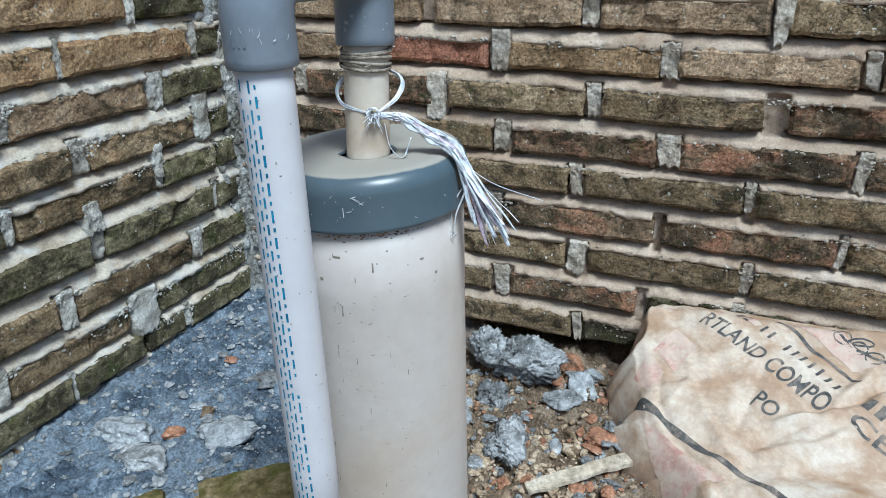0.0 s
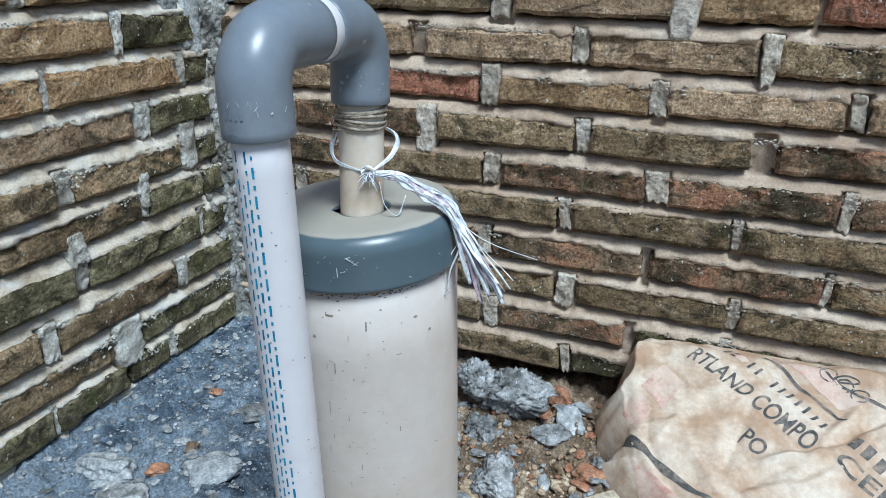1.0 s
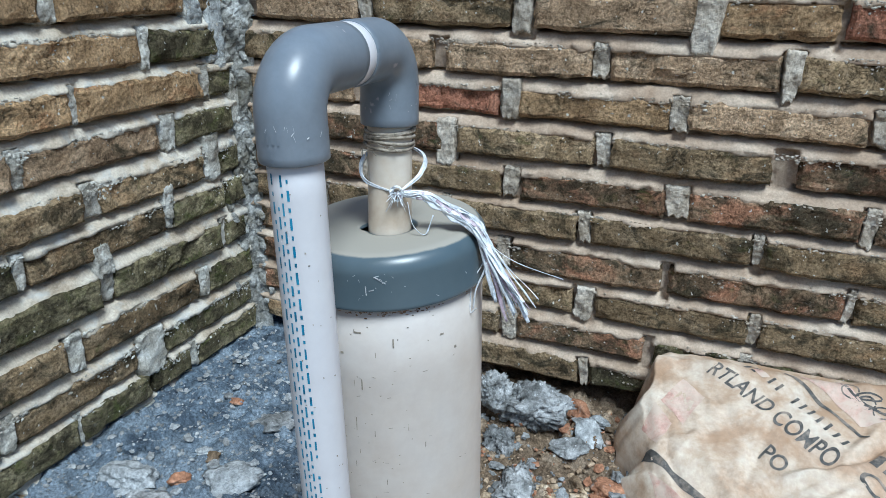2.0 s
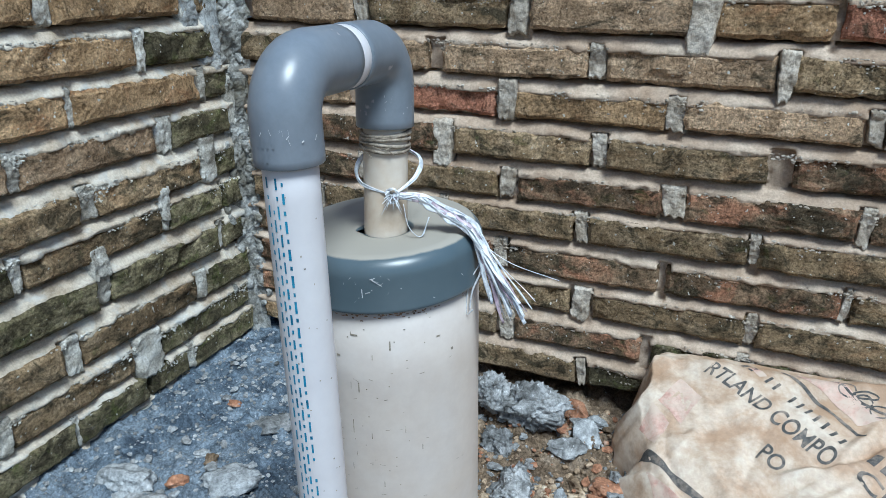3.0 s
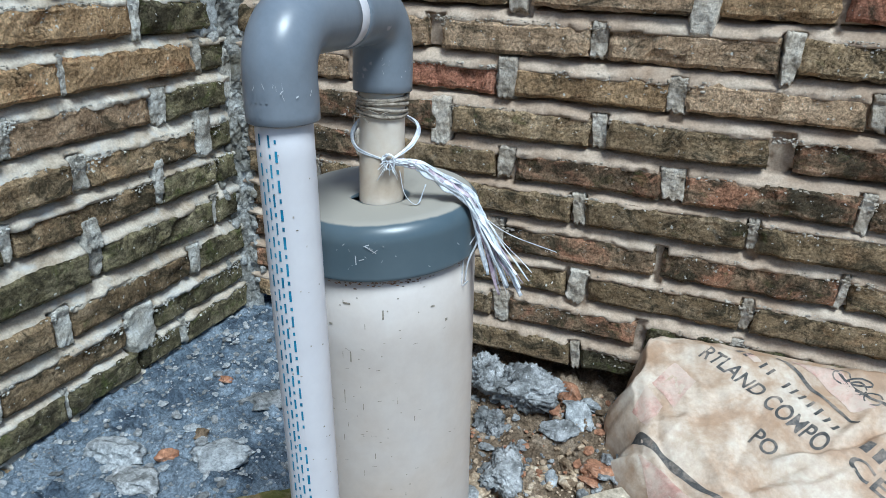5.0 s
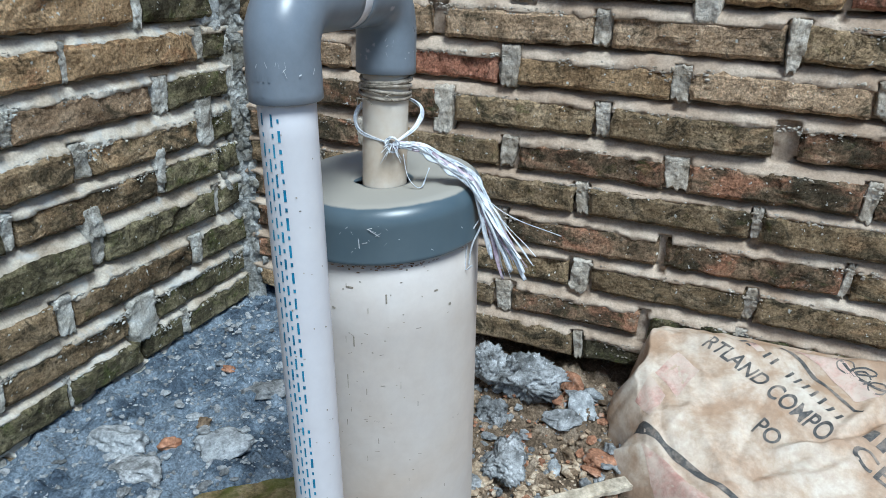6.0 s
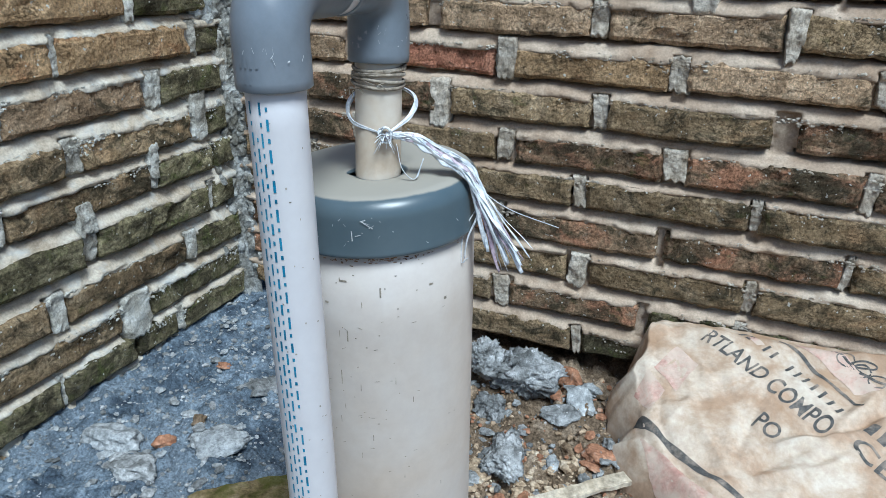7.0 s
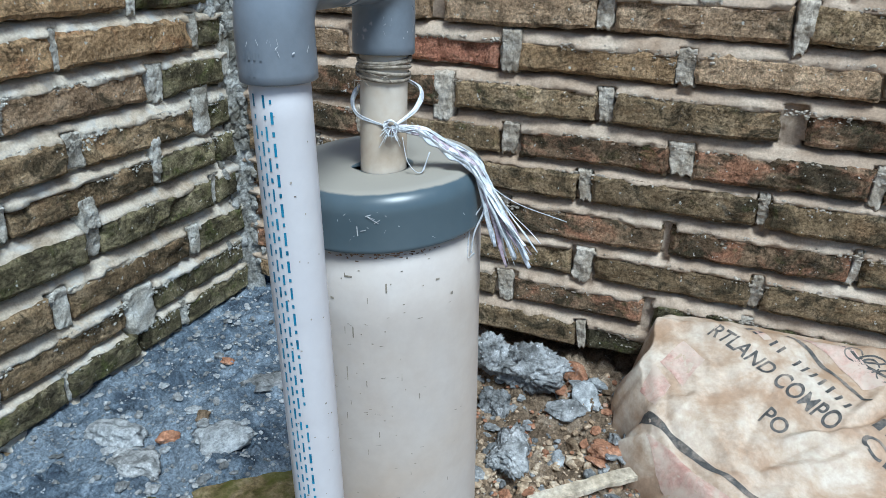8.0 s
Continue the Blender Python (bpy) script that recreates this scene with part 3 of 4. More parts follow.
def lay_bricks(wall, rows, place, seed, pick):
    rnd = random.Random(seed)
    for i, (z0, z1, br) in enumerate(rows):
        if i == 0 and wall is wall_back:
            continue  # washed-out joint over the footing
        for a, b in br:
            m = pick(i, 0.5 * (a + b), rnd)
            part("brick", brick_mesh("brick", a, b, z0, z1, rnd.randrange(10000), place, m), wall)
        for (a0, b0), (a1, b1) in zip(br[:-1], br[1:]):
            keep = rnd.random() < 0.92 and a1 - b0 > 0.009
            sd = rnd.randrange(10000)
            if keep and z0 < 0.64:
                part("mortar_joint", joint_mesh(b0, a1, z0, z1, sd, place, patch_mortar if wall is wall_back else fringe_mat), wall)


def pick_back(i, u, rnd):
    if i == 8 and -0.46 < u < -0.26:
        return brick_red
    if i == 8 and -0.24 < u < -0.05:
        return brick_tan
    if i == 6 and u > -0.05:
        return brick_rust
    if i == 10 and u > 0.1:
        return brick_red
    if i == 10 and u > -0.02:
        return brick_tan
    if i == 5 and u < -0.1:
        return brick_olive
    if i == 4:
        return brick_rust if u < 0.1 else brick_olive
    if i <= 3:
        return rnd.choice([brick_moss, brick_rust, brick_rust, brick_olive])
    if i <= 7:
        return rnd.choice([brick_olive, brick_brown, brick_rust, brick_rust])
    return rnd.choice([brick_brown, brick_olive, brick_brown])


def pick_left(i, u, rnd):
    if u > 0.68:
        return brick_moss if i < 10 else brick_olive
    if i <= 5:
        return rnd.choice([brick_moss, brick_moss, brick_olive])
    if i == 6:
        return brick_olive
    if i == 7:
        return brick_brown
    return brick_tan


back_rows = courses_of(BACK_ROWS, -0.645, 1.25, 5)
left_rows = courses_of(LEFT_ROWS, -0.9, 0.822, 6)
wall_back = build_wall("wall_back", back_rows, -0.66, 1.25, place_back, False, 21, mortar_back, "weathered brown brick wall with sandy overflowing mortar", 0.007, pick_back)
wall_left = build_wall("wall_left", left_rows, -0.9, 0.83, place_left, True, 33, mortar_left, "mossy brick wall with thick pale mortar beds", 0.010, pick_left)


def lump_mesh(name, seed, size, material, rough=0.3, sub=2, cuts=4, freq=1.6):
    """Broken lump: a ball cut by a few planes, then roughened at two scales."""
    rnd = random.Random(seed)
    bm = bmesh.new()
    bmesh.ops.create_icosphere(bm, subdivisions=sub, radius=1.0)
    planes = [(Vector((rnd.gauss(0, 1), rnd.gauss(0, 1), rnd.gauss(0, 1))).normalized(), rnd.uniform(0.4, 0.85)) for _ in range(cuts)]
    off = Vector((seed * 1.7, seed * 0.3, 0))
    for v in bm.verts:
        n0 = v.co.normalized()
        for n, d in planes:
            h = v.co.dot(n) - d
            if h > 0:
                v.co -= n * h * 0.93
        amp = rough * 0.75 * noise.noise(n0 * freq + off) + rough * 0.32 * noise.noise(n0 * freq * 4.5 + off) + rough * 0.24 * noise.noise(n0 * freq * 11 + off) + (rough * 0.16 * noise.noise(n0 * freq * 23 + off) if sub > 4 else 0.0)
        v.co += n0 * amp
        v.co = Vector((v.co.x * size[0], v.co.y * size[1], v.co.z * size[2]))
    me = bpy.data.meshes.new(name)
    bm.to_mesh(me)
    bm.free()
    me.materials.append(material)
    if sub > 3:
        me.polygons.foreach_set("use_smooth", [True] * len(me.polygons))
    return me


# lumpy mortar that fills the corner of the two walls
def corner_fill():
    rnd = random.Random(4)
    zs = np.arange(0.03, TOP, 0.004)
    ws = np.linspace(0, 1, 15)
    w, z = np.meshgrid(ws, zs)
    n1, n2 = fbm(w * 5, z * 50, 41, 4), fbm(w * 3, z * 17, 47, 3)
    reach = 0.003 + 0.010 * smooth01((z - 0.22) / 0.35) * smooth01((fbm(w * 0 + 1, z * 15, 52, 3) - 0.30) * 3)
    ang = w * math.pi / 2
    # from the left wall's face to the back wall's face, bulging out of the corner
    r = reach * (0.75 + 1.6 * (n1 - 0.5) + 1.2 * (n2 - 0.5)) + 0.004 * (fbm(w * 14, z * 190, 58, 3) - 0.5)
    x = -0.668 + (1 - np.cos(ang)) * 0.026 + r * np.sin(ang) * 1.1
    y = 0.836 - (1 - np.sin(ang)) * 0.026 - r * np.cos(ang) * 1.1
    verts = np.stack([x, y, z], -1).reshape(-1, 3)
    chunks = [(verts.tolist(), grid_faces(len(ws), len(zs)))]
    for k in range(330):
        z0 = 0.66 - 0.55 * rnd.random() ** 1.7
        s0 = 0.0016 + 0.0085 * rnd.random() ** 2.4
        me = lump_mesh("lump", 500 + k, (s0, s0, s0 * 1.2), cement, 0.45, 2, 3)
        if rnd.random() < 0.6:
            p = Vector((-0.664, 0.828 - abs(rnd.gauss(0.012, 0.016)), z0))
        else:
            p = Vector((-0.656 + abs(rnd.gauss(0.004, 0.008)), 0.832, z0))
        chunks.append(([v.co + p for v in me.vertices], [tuple(f.vertices) for f in me.polygons]))
        bpy.data.meshes.remove(me)
    return mesh_from("corner_mortar", *join_lists(chunks), corner_mat)


tagged(new("trim", corner_fill()), "rough grey mortar filling the wall corner", "mortar", kind="structure")

# ---------------------------------------------------------------- pipework
R_PIPE = 0.0130
FOOT = Vector((-0.1721, 0.2559, 0.40))
LEAN_F = Vector((-0.026, -0.015, 1.0))


# camera's usual eye point, and the factor that brings the pipes nearer it
EYE_POINT, PULL = Vector((0.018, -0.022, 0.605)), 0.955


def toward_eye(p):
    """Pipe run's positions scaled towards the camera's eye to fit its view."""
    return EYE_POINT + (p - EYE_POINT) * PULL


def on_front(z):
    return toward_eye(FOOT + LEAN_F * (z - 0.40))


def on_riser(z):
    return toward_eye(Vector((-0.1763, 0.3547, 0.48)) + Vector((-0.014, 0.050, 1.0)) * (z - 0.48))


def on_big(z):
    return toward_eye(Vector((-0.1831, 0.3697, 0.4273)) + Vector((-0.022, -0.0067, 1.0)) * (z - 0.4273))


CAP_UP = Vector((-0.0465, -0.059, 1.0)).normalized()


def on_cap(z):
    return toward_eye(Vector((-0.1831, 0.3697, 0.4273)) + CAP_UP * ((z - 0.4273) / CAP_UP.z))


Z_SOCKET, Z_ARM = 0.5262, 0.5710
pipework = thing("pipe_assembly", on_big(0.01), "white plastic pipework with grey elbows on a capped chamber pipe", "pipe")


def local(me):
    """Moves a mesh laid out in the world under the pipework's origin."""
    me.transform(Matrix.Translation(-pipework.location))
    return me


def pipe_part(name, vf, material, label="", parent=None, smooth=True):
    me = local(mesh_from(name, vf[0], vf[1], material, smooth))
    if parent is None:
        return part(name, me, pipework, label)
    ob = part(name, me, parent, label)
    return ob


def span(fn, z0, z1, n):
    return [fn(z0 + (z1 - z0) * i / (n - 1)) for i in range(n)]


R_BIG = 0.0580
big_pipe = pipe_part("chamber_pipe", hollow(span(on_big, -0.02, 0.440, 8), [R_BIG] * 8, R_BIG - 0.003, 72), cream_pvc, "scuffed cream plastic chamber pipe")


def end_cap():
    """Turned cap: straight skirt with a thin lip, rounded shoulder, nearly flat top with a hole for the riser."""
    prof = [(0.0586, 0.0004), (0.0614, 0.0), (0.0624, 0.0008), (0.0622, 0.0024), (0.0619, 0.0056), (0.0616, 0.0116), (0.0613, 0.0190)]
    for k in range(0, 13):
        w = k / 12 * math.pi / 2
        prof.append((0.0612 - 0.0110 * (1 - math.cos(w)), 0.0208 + 0.0118 * math.sin(w)))
    prof += [(0.043, 0.0331), (0.032, 0.0332), (0.0200, 0.0331), (0.0141, 0.0330), (0.0141, 0.0316), (0.0300, 0.0305)]
    n = len(prof)
    sides = 120
    ea = (Vector((1, 0, 0)) - CAP_UP * CAP_UP.x).normalized()
    eb = CAP_UP.cross(ea)
    verts, faces = [], []
    for j, (r, h) in enumerate(prof):
        c = on_cap(0.4273) + CAP_UP * h
        shift = on_riser(c.z) - c
        shift -= CAP_UP * shift.dot(CAP_UP)
        c = c + shift * min(1.0, max(0.0, (j - (n - 6)) / 3))
        for i in range(sides):
            w = 2 * math.pi * i / sides
            notch = 0.0045 * math.exp(-((w - 3.55) / 0.26) ** 2) if j >= n - 3 else 0.0
            verts.append(c + (ea * math.cos(w) + eb * math.sin(w)) * (r + notch))
    for j in range(n - 1):
        for i in range(sides):
            l = (i + 1) % sides
            faces.append((j * sides + i, j * sides + l, (j + 1) * sides + l, (j + 1) * sides + i))
    return verts, faces


cap_ob = pipe_part("end_cap", end_cap(), cap_mat, "dusty dark grey plastic end cap")
riser = pipe_part("riser_pipe", hollow(span(on_riser, 0.40, 0.545, 5), [R_PIPE] * 5, 0.0105, 40), riser_pvc, "cream plastic riser pipe")
front = pipe_part("drop_pipe", hollow([on_front(0.262)] + span(on_front, 0.2655, 0.545, 9), [R_PIPE - 0.0022] + [R_PIPE] * 9, 0.0100, 40), white_pvc, "white plastic drop pipe with printed dashes")
pipe_part("stub_pipe", tube(span(on_front, -0.01, 0.275, 5), 0.0106, 32), grey_pvc, "grey plastic stub pipe below")


def elbow(axis_fn, toward, name, z_low=Z_SOCKET, rs=1.0):
    """Quarter bend with a socket on each end: the lower one on the upright pipe, the other on the level nipple."""
    low, mid = axis_fn(z_low), axis_fn(Z_ARM)
    up = (mid - low).normalized()
    ahead = (toward - mid).normalized()
    bend = 0.0215
    pts, rad = [], []
    for k in range(6):
        pts.append(low.lerp(mid - up * bend, k / 5))
        rad.append(0.0167 if k < 4 else 0.0166)
    rad[0] = 0.0160
    for k in range(1, 10):
        w = k / 10 * math.pi / 2
        pts.append(mid - up * bend * (1 - math.sin(w)) + ahead * bend * (1 - math.cos(w)))
        rad.append(0.0166)
    end = toward
    for k in range(6):
        pts.append((mid + ahead * bend).lerp(end, k / 5))
        rad.append(0.0166)
    pts.insert(1, low + up * 0.0006)
    rad.insert(1, 0.0167)
    rad[-1] = 0.0160
    pts.insert(-1, end - ahead * 0.0006)
    rad.insert(-1, 0.0166)
    return pipe_part(name, hollow(pts, [q * rs for q in rad], 0.0129, 48, up=up.cross(ahead)), grey_pvc, "grey plastic elbow fitting")


fa, ra = on_front(Z_ARM), on_riser(Z_ARM)
elbow_front = elbow(on_front, fa.lerp(ra, 0.475), "elbow", Z_SOCKET + 0.0014, 0.975)
elbow_back = elbow(on_riser, fa.lerp(ra, 0.55), "elbow")
pipe_part("nipple", tube([fa.lerp(ra, 0.40), fa.lerp(ra, 0.66)], 0.0158, 40), white_pvc, "white plastic nipple between the elbows")


def frame_at(fn, z, centre_dir):
    """Axis point, the direction that looks out towards the open side, and the one across it."""
    c = fn(z)
    out = Vector(centre_dir).normalized()
    return c, out, Vector((-out.y, out.x, 0))


def wrap_patch(fn, radius, ang, z, wide, high, lift=0.00025, slant=0.0, n=4, ref=(0.5, -0.87, 0)):
    """A small printed or scraped mark lying on a pipe: ang in degrees from the open side, sizes in metres."""
    verts, faces = [], []
    for j in (0, 1):
        for i in range(n):
            s = (i / (n - 1) - 0.5) * wide
            zz = z + (j - 0.5) * high + slant * s / max(wide, 1e-6)
            c, out, side = frame_at(fn, zz, ref)
            w = radians(ang) + s / radius
            verts.append(c + (out * math.cos(w) + side * math.sin(w)) * (radius + lift))
    for i in range(n - 1):
        faces.append((i, i + 1, n + i + 1, n + i))
    return verts, faces


def dash_columns():
    """Four columns of printed dashes, long and short by turns, that run down the pipe."""
    spec = [(-14, 0.0011, 0), (-27, 0.0010, 1), (-38, 0.0010, 0), (-51, 0.0010, 1)]
    for c, (ang, wide, odd) in enumerate(spec):
        rnd = random.Random(c)
        chunks, z, k = [], 0.2685, odd
        while z < 0.522:
            high = (0.0060 if k % 2 else 0.0020) * rnd.uniform(0.85, 1.1)
            if rnd.random() > 0.03:
                chunks.append(wrap_patch(on_front, R_PIPE, ang + (0.51 - z) * 45, z, wide * rnd.uniform(0.8, 1.1), high, n=2))
            z += 0.0070
            k += 1
        tagged(pipe_part("print_line", join_lists(chunks), dash_blue, parent=front, smooth=False), kind="stuff")


dash_columns()


def scuffs():
    rnd = random.Random(12)
    chunks = []
    for _ in range(150):
        ang, z = rnd.gauss(-12, 26), rnd.uniform(0.12, 0.425)
        kind = rnd.random()
        if kind < 0.5:
            wide, high, sl = rnd.uniform(0.0005, 0.0011), rnd.uniform(0.0004, 0.0009), 0
        elif kind < 0.85:
            wide, high, sl = rnd.uniform(0.0012, 0.0032), 0.0003, rnd.uniform(-0.0012, 0.0012)
        else:
            wide, high, sl = 0.0004, rnd.uniform(0.002, 0.005), 0
        chunks.append(wrap_patch(on_big, R_BIG, ang, z, wide, high, slant=sl))
    for ang, z, wide, high in ((-3.4, 0.402, 0.0009, 0.0062), (-24, 0.408, 0.0042, 0.0011), (-23, 0.3715, 0.0008, 0.0070), (26, 0.404, 0.0026, 0.0012), (36, 0.392, 0.0018, 0.0018), (-35, 0.392, 0.0022, 0.0014), (-28, 0.342, 0.0006, 0.010)):
        chunks.append(wrap_patch(on_big, R_BIG, ang, z, wide, high))
    tagged(pipe_part("scuff_marks", join_lists(chunks), scuff_mat, parent=big_pipe, smooth=False), kind="stuff")
    chunks = []
    for _ in range(70):
        ang = rnd.gauss(-4, 26)
        chunks.append(wrap_patch(on_big, R_BIG, ang, 0.4240 + 0.004 * math.sin(radians(ang)) - abs(rnd.gauss(0, 0.0016)), rnd.uniform(0.0004, 0.0022), rnd.uniform(0.0003, 0.0008)))
    tagged(pipe_part("dirt_specks", join_lists(chunks), rust_mat, parent=big_pipe, smooth=False), kind="stuff")
    chunks = []
    for _ in range(16):
        ang, z = rnd.gauss(-6, 22), rnd.uniform(0.431, 0.450)
        chunks.append(wrap_patch(on_cap, 0.0618, ang, z, rnd.uniform(0.0004, 0.0018), rnd.uniform(0.0002, 0.0005), slant=rnd.uniform(-0.002, 0.002)))
    for ang, z, wide, high, sl in ((-8, 0.4455, 0.0058, 0.0005, -0.004), (-10, 0.448, 0.003, 0.0005, 0.001), (-9, 0.4468, 0.0045, 0.0003, -0.002), (-6, 0.4445, 0.003, 0.0003, 0.002), (-16, 0.4385, 0.0005, 0.006, 0), (-13, 0.439, 0.003, 0.0006, 0.001)):
        chunks.append(wrap_patch(on_cap, 0.0618, ang, z, wide, high, slant=sl))
    tagged(pipe_part("scratches", join_lists(chunks), white_scratch, parent=cap_ob, smooth=False), kind="stuff")
    chunks = []
    for fn, ref_ang, zs in ((on_front, 10, (0.535, 0.567)), (on_riser, 25, (0.530, 0.575))):
        for _ in range(9):
            chunks.append(wrap_patch(fn, 0.0168, ref_ang + rnd.gauss(0, 22), rnd.uniform(zs[0], zs[0] + 0.018), rnd.uniform(0.0003, 0.0012), rnd.uniform(0.0003, 0.0007), slant=rnd.uniform(-0.003, 0.003)))
    tagged(pipe_part("scratches", join_lists(chunks), white_scratch, parent=elbow_front, smooth=False), kind="stuff")
    chunks = [wrap_patch(on_front, R_PIPE, rnd.uniform(-30, 55), rnd.uniform(0.28, 0.52), rnd.uniform(0.0004, 0.0011), rnd.uniform(0.0004, 0.0010)) for _ in range(26)]
    tagged(pipe_part("dirt_specks", join_lists(chunks), scuff_mat, parent=front, smooth=False), kind="stuff")
    # raised maker's mark, as plain bars
    chunks = []
    for k in range(4):
        v, f = wrap_patch(on_front, 0.0163, -44 + 9 * k, 0.5400, 0.0011, 0.0038, 0.0004)
        chunks.append((v, f))
    for k in range(2):
        chunks.append(wrap_patch(on_front, 0.0163, -38 + 9 * k, 0.5330, 0.0011, 0.0032, 0.0004))
    tagged(pipe_part("raised_mark", join_lists(chunks), grey_pvc, parent=elbow_front, smooth=False), kind="stuff")


scuffs()

# ---------------------------------------------------------------- twine and raffia
def twine():
    t = thing("twine_wrap", on_riser(0.515), "frayed grey twine wound under the elbow", "twine")
    rnd = random.Random(8)
    for k in range(5):
        pts = []
        z = 0.5240 - 0.0024 * k
        for i in range(41):
            w = 2 * math.pi * i / 40
            c = on_riser(z)
            r = R_PIPE + 0.0011 + 0.0003 * math.sin(3 * w + k)
            pts.append(c + Vector((r * math.cos(w), r * math.sin(w), 0.0014 * math.sin(w + k * 1.3))))
        me = mesh_from("winding", *tube(pts, 0.00105, 6, cap=False), twine_mat, True)
        me.transform(Matrix.Translation(-t.location))
        part("winding", me, t)
    for k in range(9):
        w = radians(rnd.uniform(200, 330))
        d = Vector((math.cos(w), math.sin(w), 0))
        c = on_riser(0.5215 - rnd.random() * 0.011) + d * (R_PIPE + 0.0012)
        e = d.cross(Vector((0, 0, 1))) * rnd.choice([-1, 1])
        pts = [c, c + d * 0.002 + e * 0.003, c + d * 0.003 + e * rnd.uniform(0.004, 0.009) + Vector((0, 0, rnd.uniform(-0.004, 0.004)))]
        me = mesh_from("fray", *tube(pts, 0.00025, 4), twine_mat)
        me.transform(Matrix.Translation(-t.location))
        part("fray", me, t)


twine()


def bezier(p, n=16):
    """Smooth line through a few points (Catmull-Rom)."""
    p = [Vector(q) for q in p]
    p = [p[0] * 2 - p[1]] + p + [p[-1] * 2 - p[-2]]
    out = []
    for i in range(1, len(p) - 2):
        for k in range(n):
            t = k / n
            a, b, c, d = p[i - 1:i + 3]
            out.append(0.5 * ((2 * b) + (c - a) * t + (2 * a - 5 * b + 4 * c - d) * t * t + (3 * b - a - 3 * c + d) * t ** 3))
    return out + [p[-2]]


def raffia():
    t = thing("raffia_tie", on_riser(0.49), "knotted white plastic raffia string trailing over the cap", "string")
    rnd = random.Random(15)

    def add(name, pts, r, m, flat=0.35, label="", up=(0.3, 0.5, 1)):
        n = len(pts)
        me = mesh_from(name, *tube(pts, r if isinstance(r, list) else [r] * n, 7, flat, up=up), m, True)
        me.transform(Matrix.Translation(-t.location))
        return part(name, me, t, label)

    # toward the open side, and to its right
    out, side = Vector((0.45, -0.89, 0)), Vector((0.89, 0.45, 0))
    knot = on_riser(0.4880) + out * (R_PIPE + 0.003) + side * 0.004
    for k in range(4):
        j = rnd.uniform(-0.001, 0.001)
        pts = [knot, on_riser(0.4935 + j) - side * (R_PIPE + 0.0015) + out * 0.006, on_riser(0.5045 + j) - side * (R_PIPE + 0.0015 + 0.0005 * k) - out * 0.004,
               on_riser(0.512) - out * (R_PIPE + 0.002), on_riser(0.5075 + j) + side * (R_PIPE + 0.0055 + 0.0006 * k) - out * 0.002,
               on_riser(0.497 + j) + side * (R_PIPE + 0.0048) + out * 0.005, knot]
        add("loop", bezier(pts, 10), 0.0010, raffia_mat)
    for k in range(7):
        a = rnd.uniform(0, 6.28)
        ring = [knot + side * 0.0034 * math.cos(w + a) * rnd.uniform(0.7, 1.2) + Vector((0, 0, 0.0042 * math.sin(w + a))) + out * (0.0018 * math.sin(2 * w + k)) for w in np.linspace(0, 5.2, 12)]
        add("knot", ring, 0.0009, raffia_mat)
    # tail: over the top of the cap, over its edge, then hanging free
    cap_c = on_cap(0.4605)
    away = Vector((0.98, -0.05, 0)).normalized()
    acr = Vector((-away.y, away.x, 0))
    edge = cap_c + away * 0.0565 + Vector((0, 0, 0.0015))
    for k in range(26):
        s = rnd.gauss(0, 0.8)
        lift = rnd.uniform(0.0006, 0.006)
        spread = rnd.uniform(-1, 1)
        end = edge + away * (0.030 + 0.013 * spread + rnd.uniform(-0.002, 0.002)) + acr * (0.004 * s) + Vector((0, 0, -0.043 + rnd.uniform(-0.010, 0.008)))
        pts = [knot, knot.lerp(edge, 0.35) + Vector((0, 0, 0.006 + lift * 0.5)) + acr * 0.0015 * s, knot.lerp(edge, 0.72) + Vector((0, 0, 0.0035 + lift)) + acr * 0.003 * s,
               edge + away * 0.004 + acr * 0.0042 * s + Vector((0, 0, 0.0005 + lift)), edge + away * (0.0150 + 0.005 * spread) + acr * 0.004 * s + Vector((0, 0, -0.016)), end]
        w = rnd.uniform(0.0008, 0.0024)
        path = bezier(pts, 12)
        ph, wav = rnd.uniform(0, 6.28), rnd.uniform(0.0002, 0.0008)
        path = [p + acr * wav * math.sin(i * 0.55 + ph) + Vector((0, 0, wav * 0.7 * math.sin(i * 0.8 + 2 * ph))) for i, p in enumerate(path)]
        add("strand", path, [w * (0.55 + 0.45 * math.sin(0.35 * i + ph) ** 2) * (1 - 0.4 * i / len(path)) for i in range(len(path))], raffia_pink if rnd.random() < 0.34 else raffia_mat, 0.14, up=(rnd.uniform(-1, 1), rnd.uniform(-1, 1), 0.4))
    loops = [[edge + away * 0.006 + Vector((0, 0, -0.004)), edge + away * 0.011 + acr * -0.003 + Vector((0, 0, -0.018)), edge + away * 0.006 + acr * -0.004 + Vector((0, 0, -0.034)), edge + away * 0.0045 + acr * -0.004 + Vector((0, 0, -0.047))],
             [edge + away * 0.003 + Vector((0, 0, 0.004)), edge + away * 0.013 + Vector((0, 0, -0.006)), edge + away * 0.030 + Vector((0, 0, -0.014)), edge + away * 0.056 + acr * 0.006 + Vector((0, 0, -0.0215))],
             [knot + side * 0.006 + Vector((0, 0, -0.005)), knot + side * 0.009 + out * 0.003 + Vector((0, 0, -0.018)), knot + side * 0.016 + out * 0.004 + Vector((0, 0, -0.0235)), knot + side * 0.021 + Vector((0, 0, -0.013))],
             [edge + away * 0.009 + Vector((0, 0, -0.017)), edge + away * 0.004 + acr * -0.005 + Vector((0, 0, -0.030)), edge + away * 0.003 + acr * -0.005 + Vector((0, 0, -0.049)), edge + away * 0.007 + acr * -0.005 + Vector((0, 0, -0.046))]]
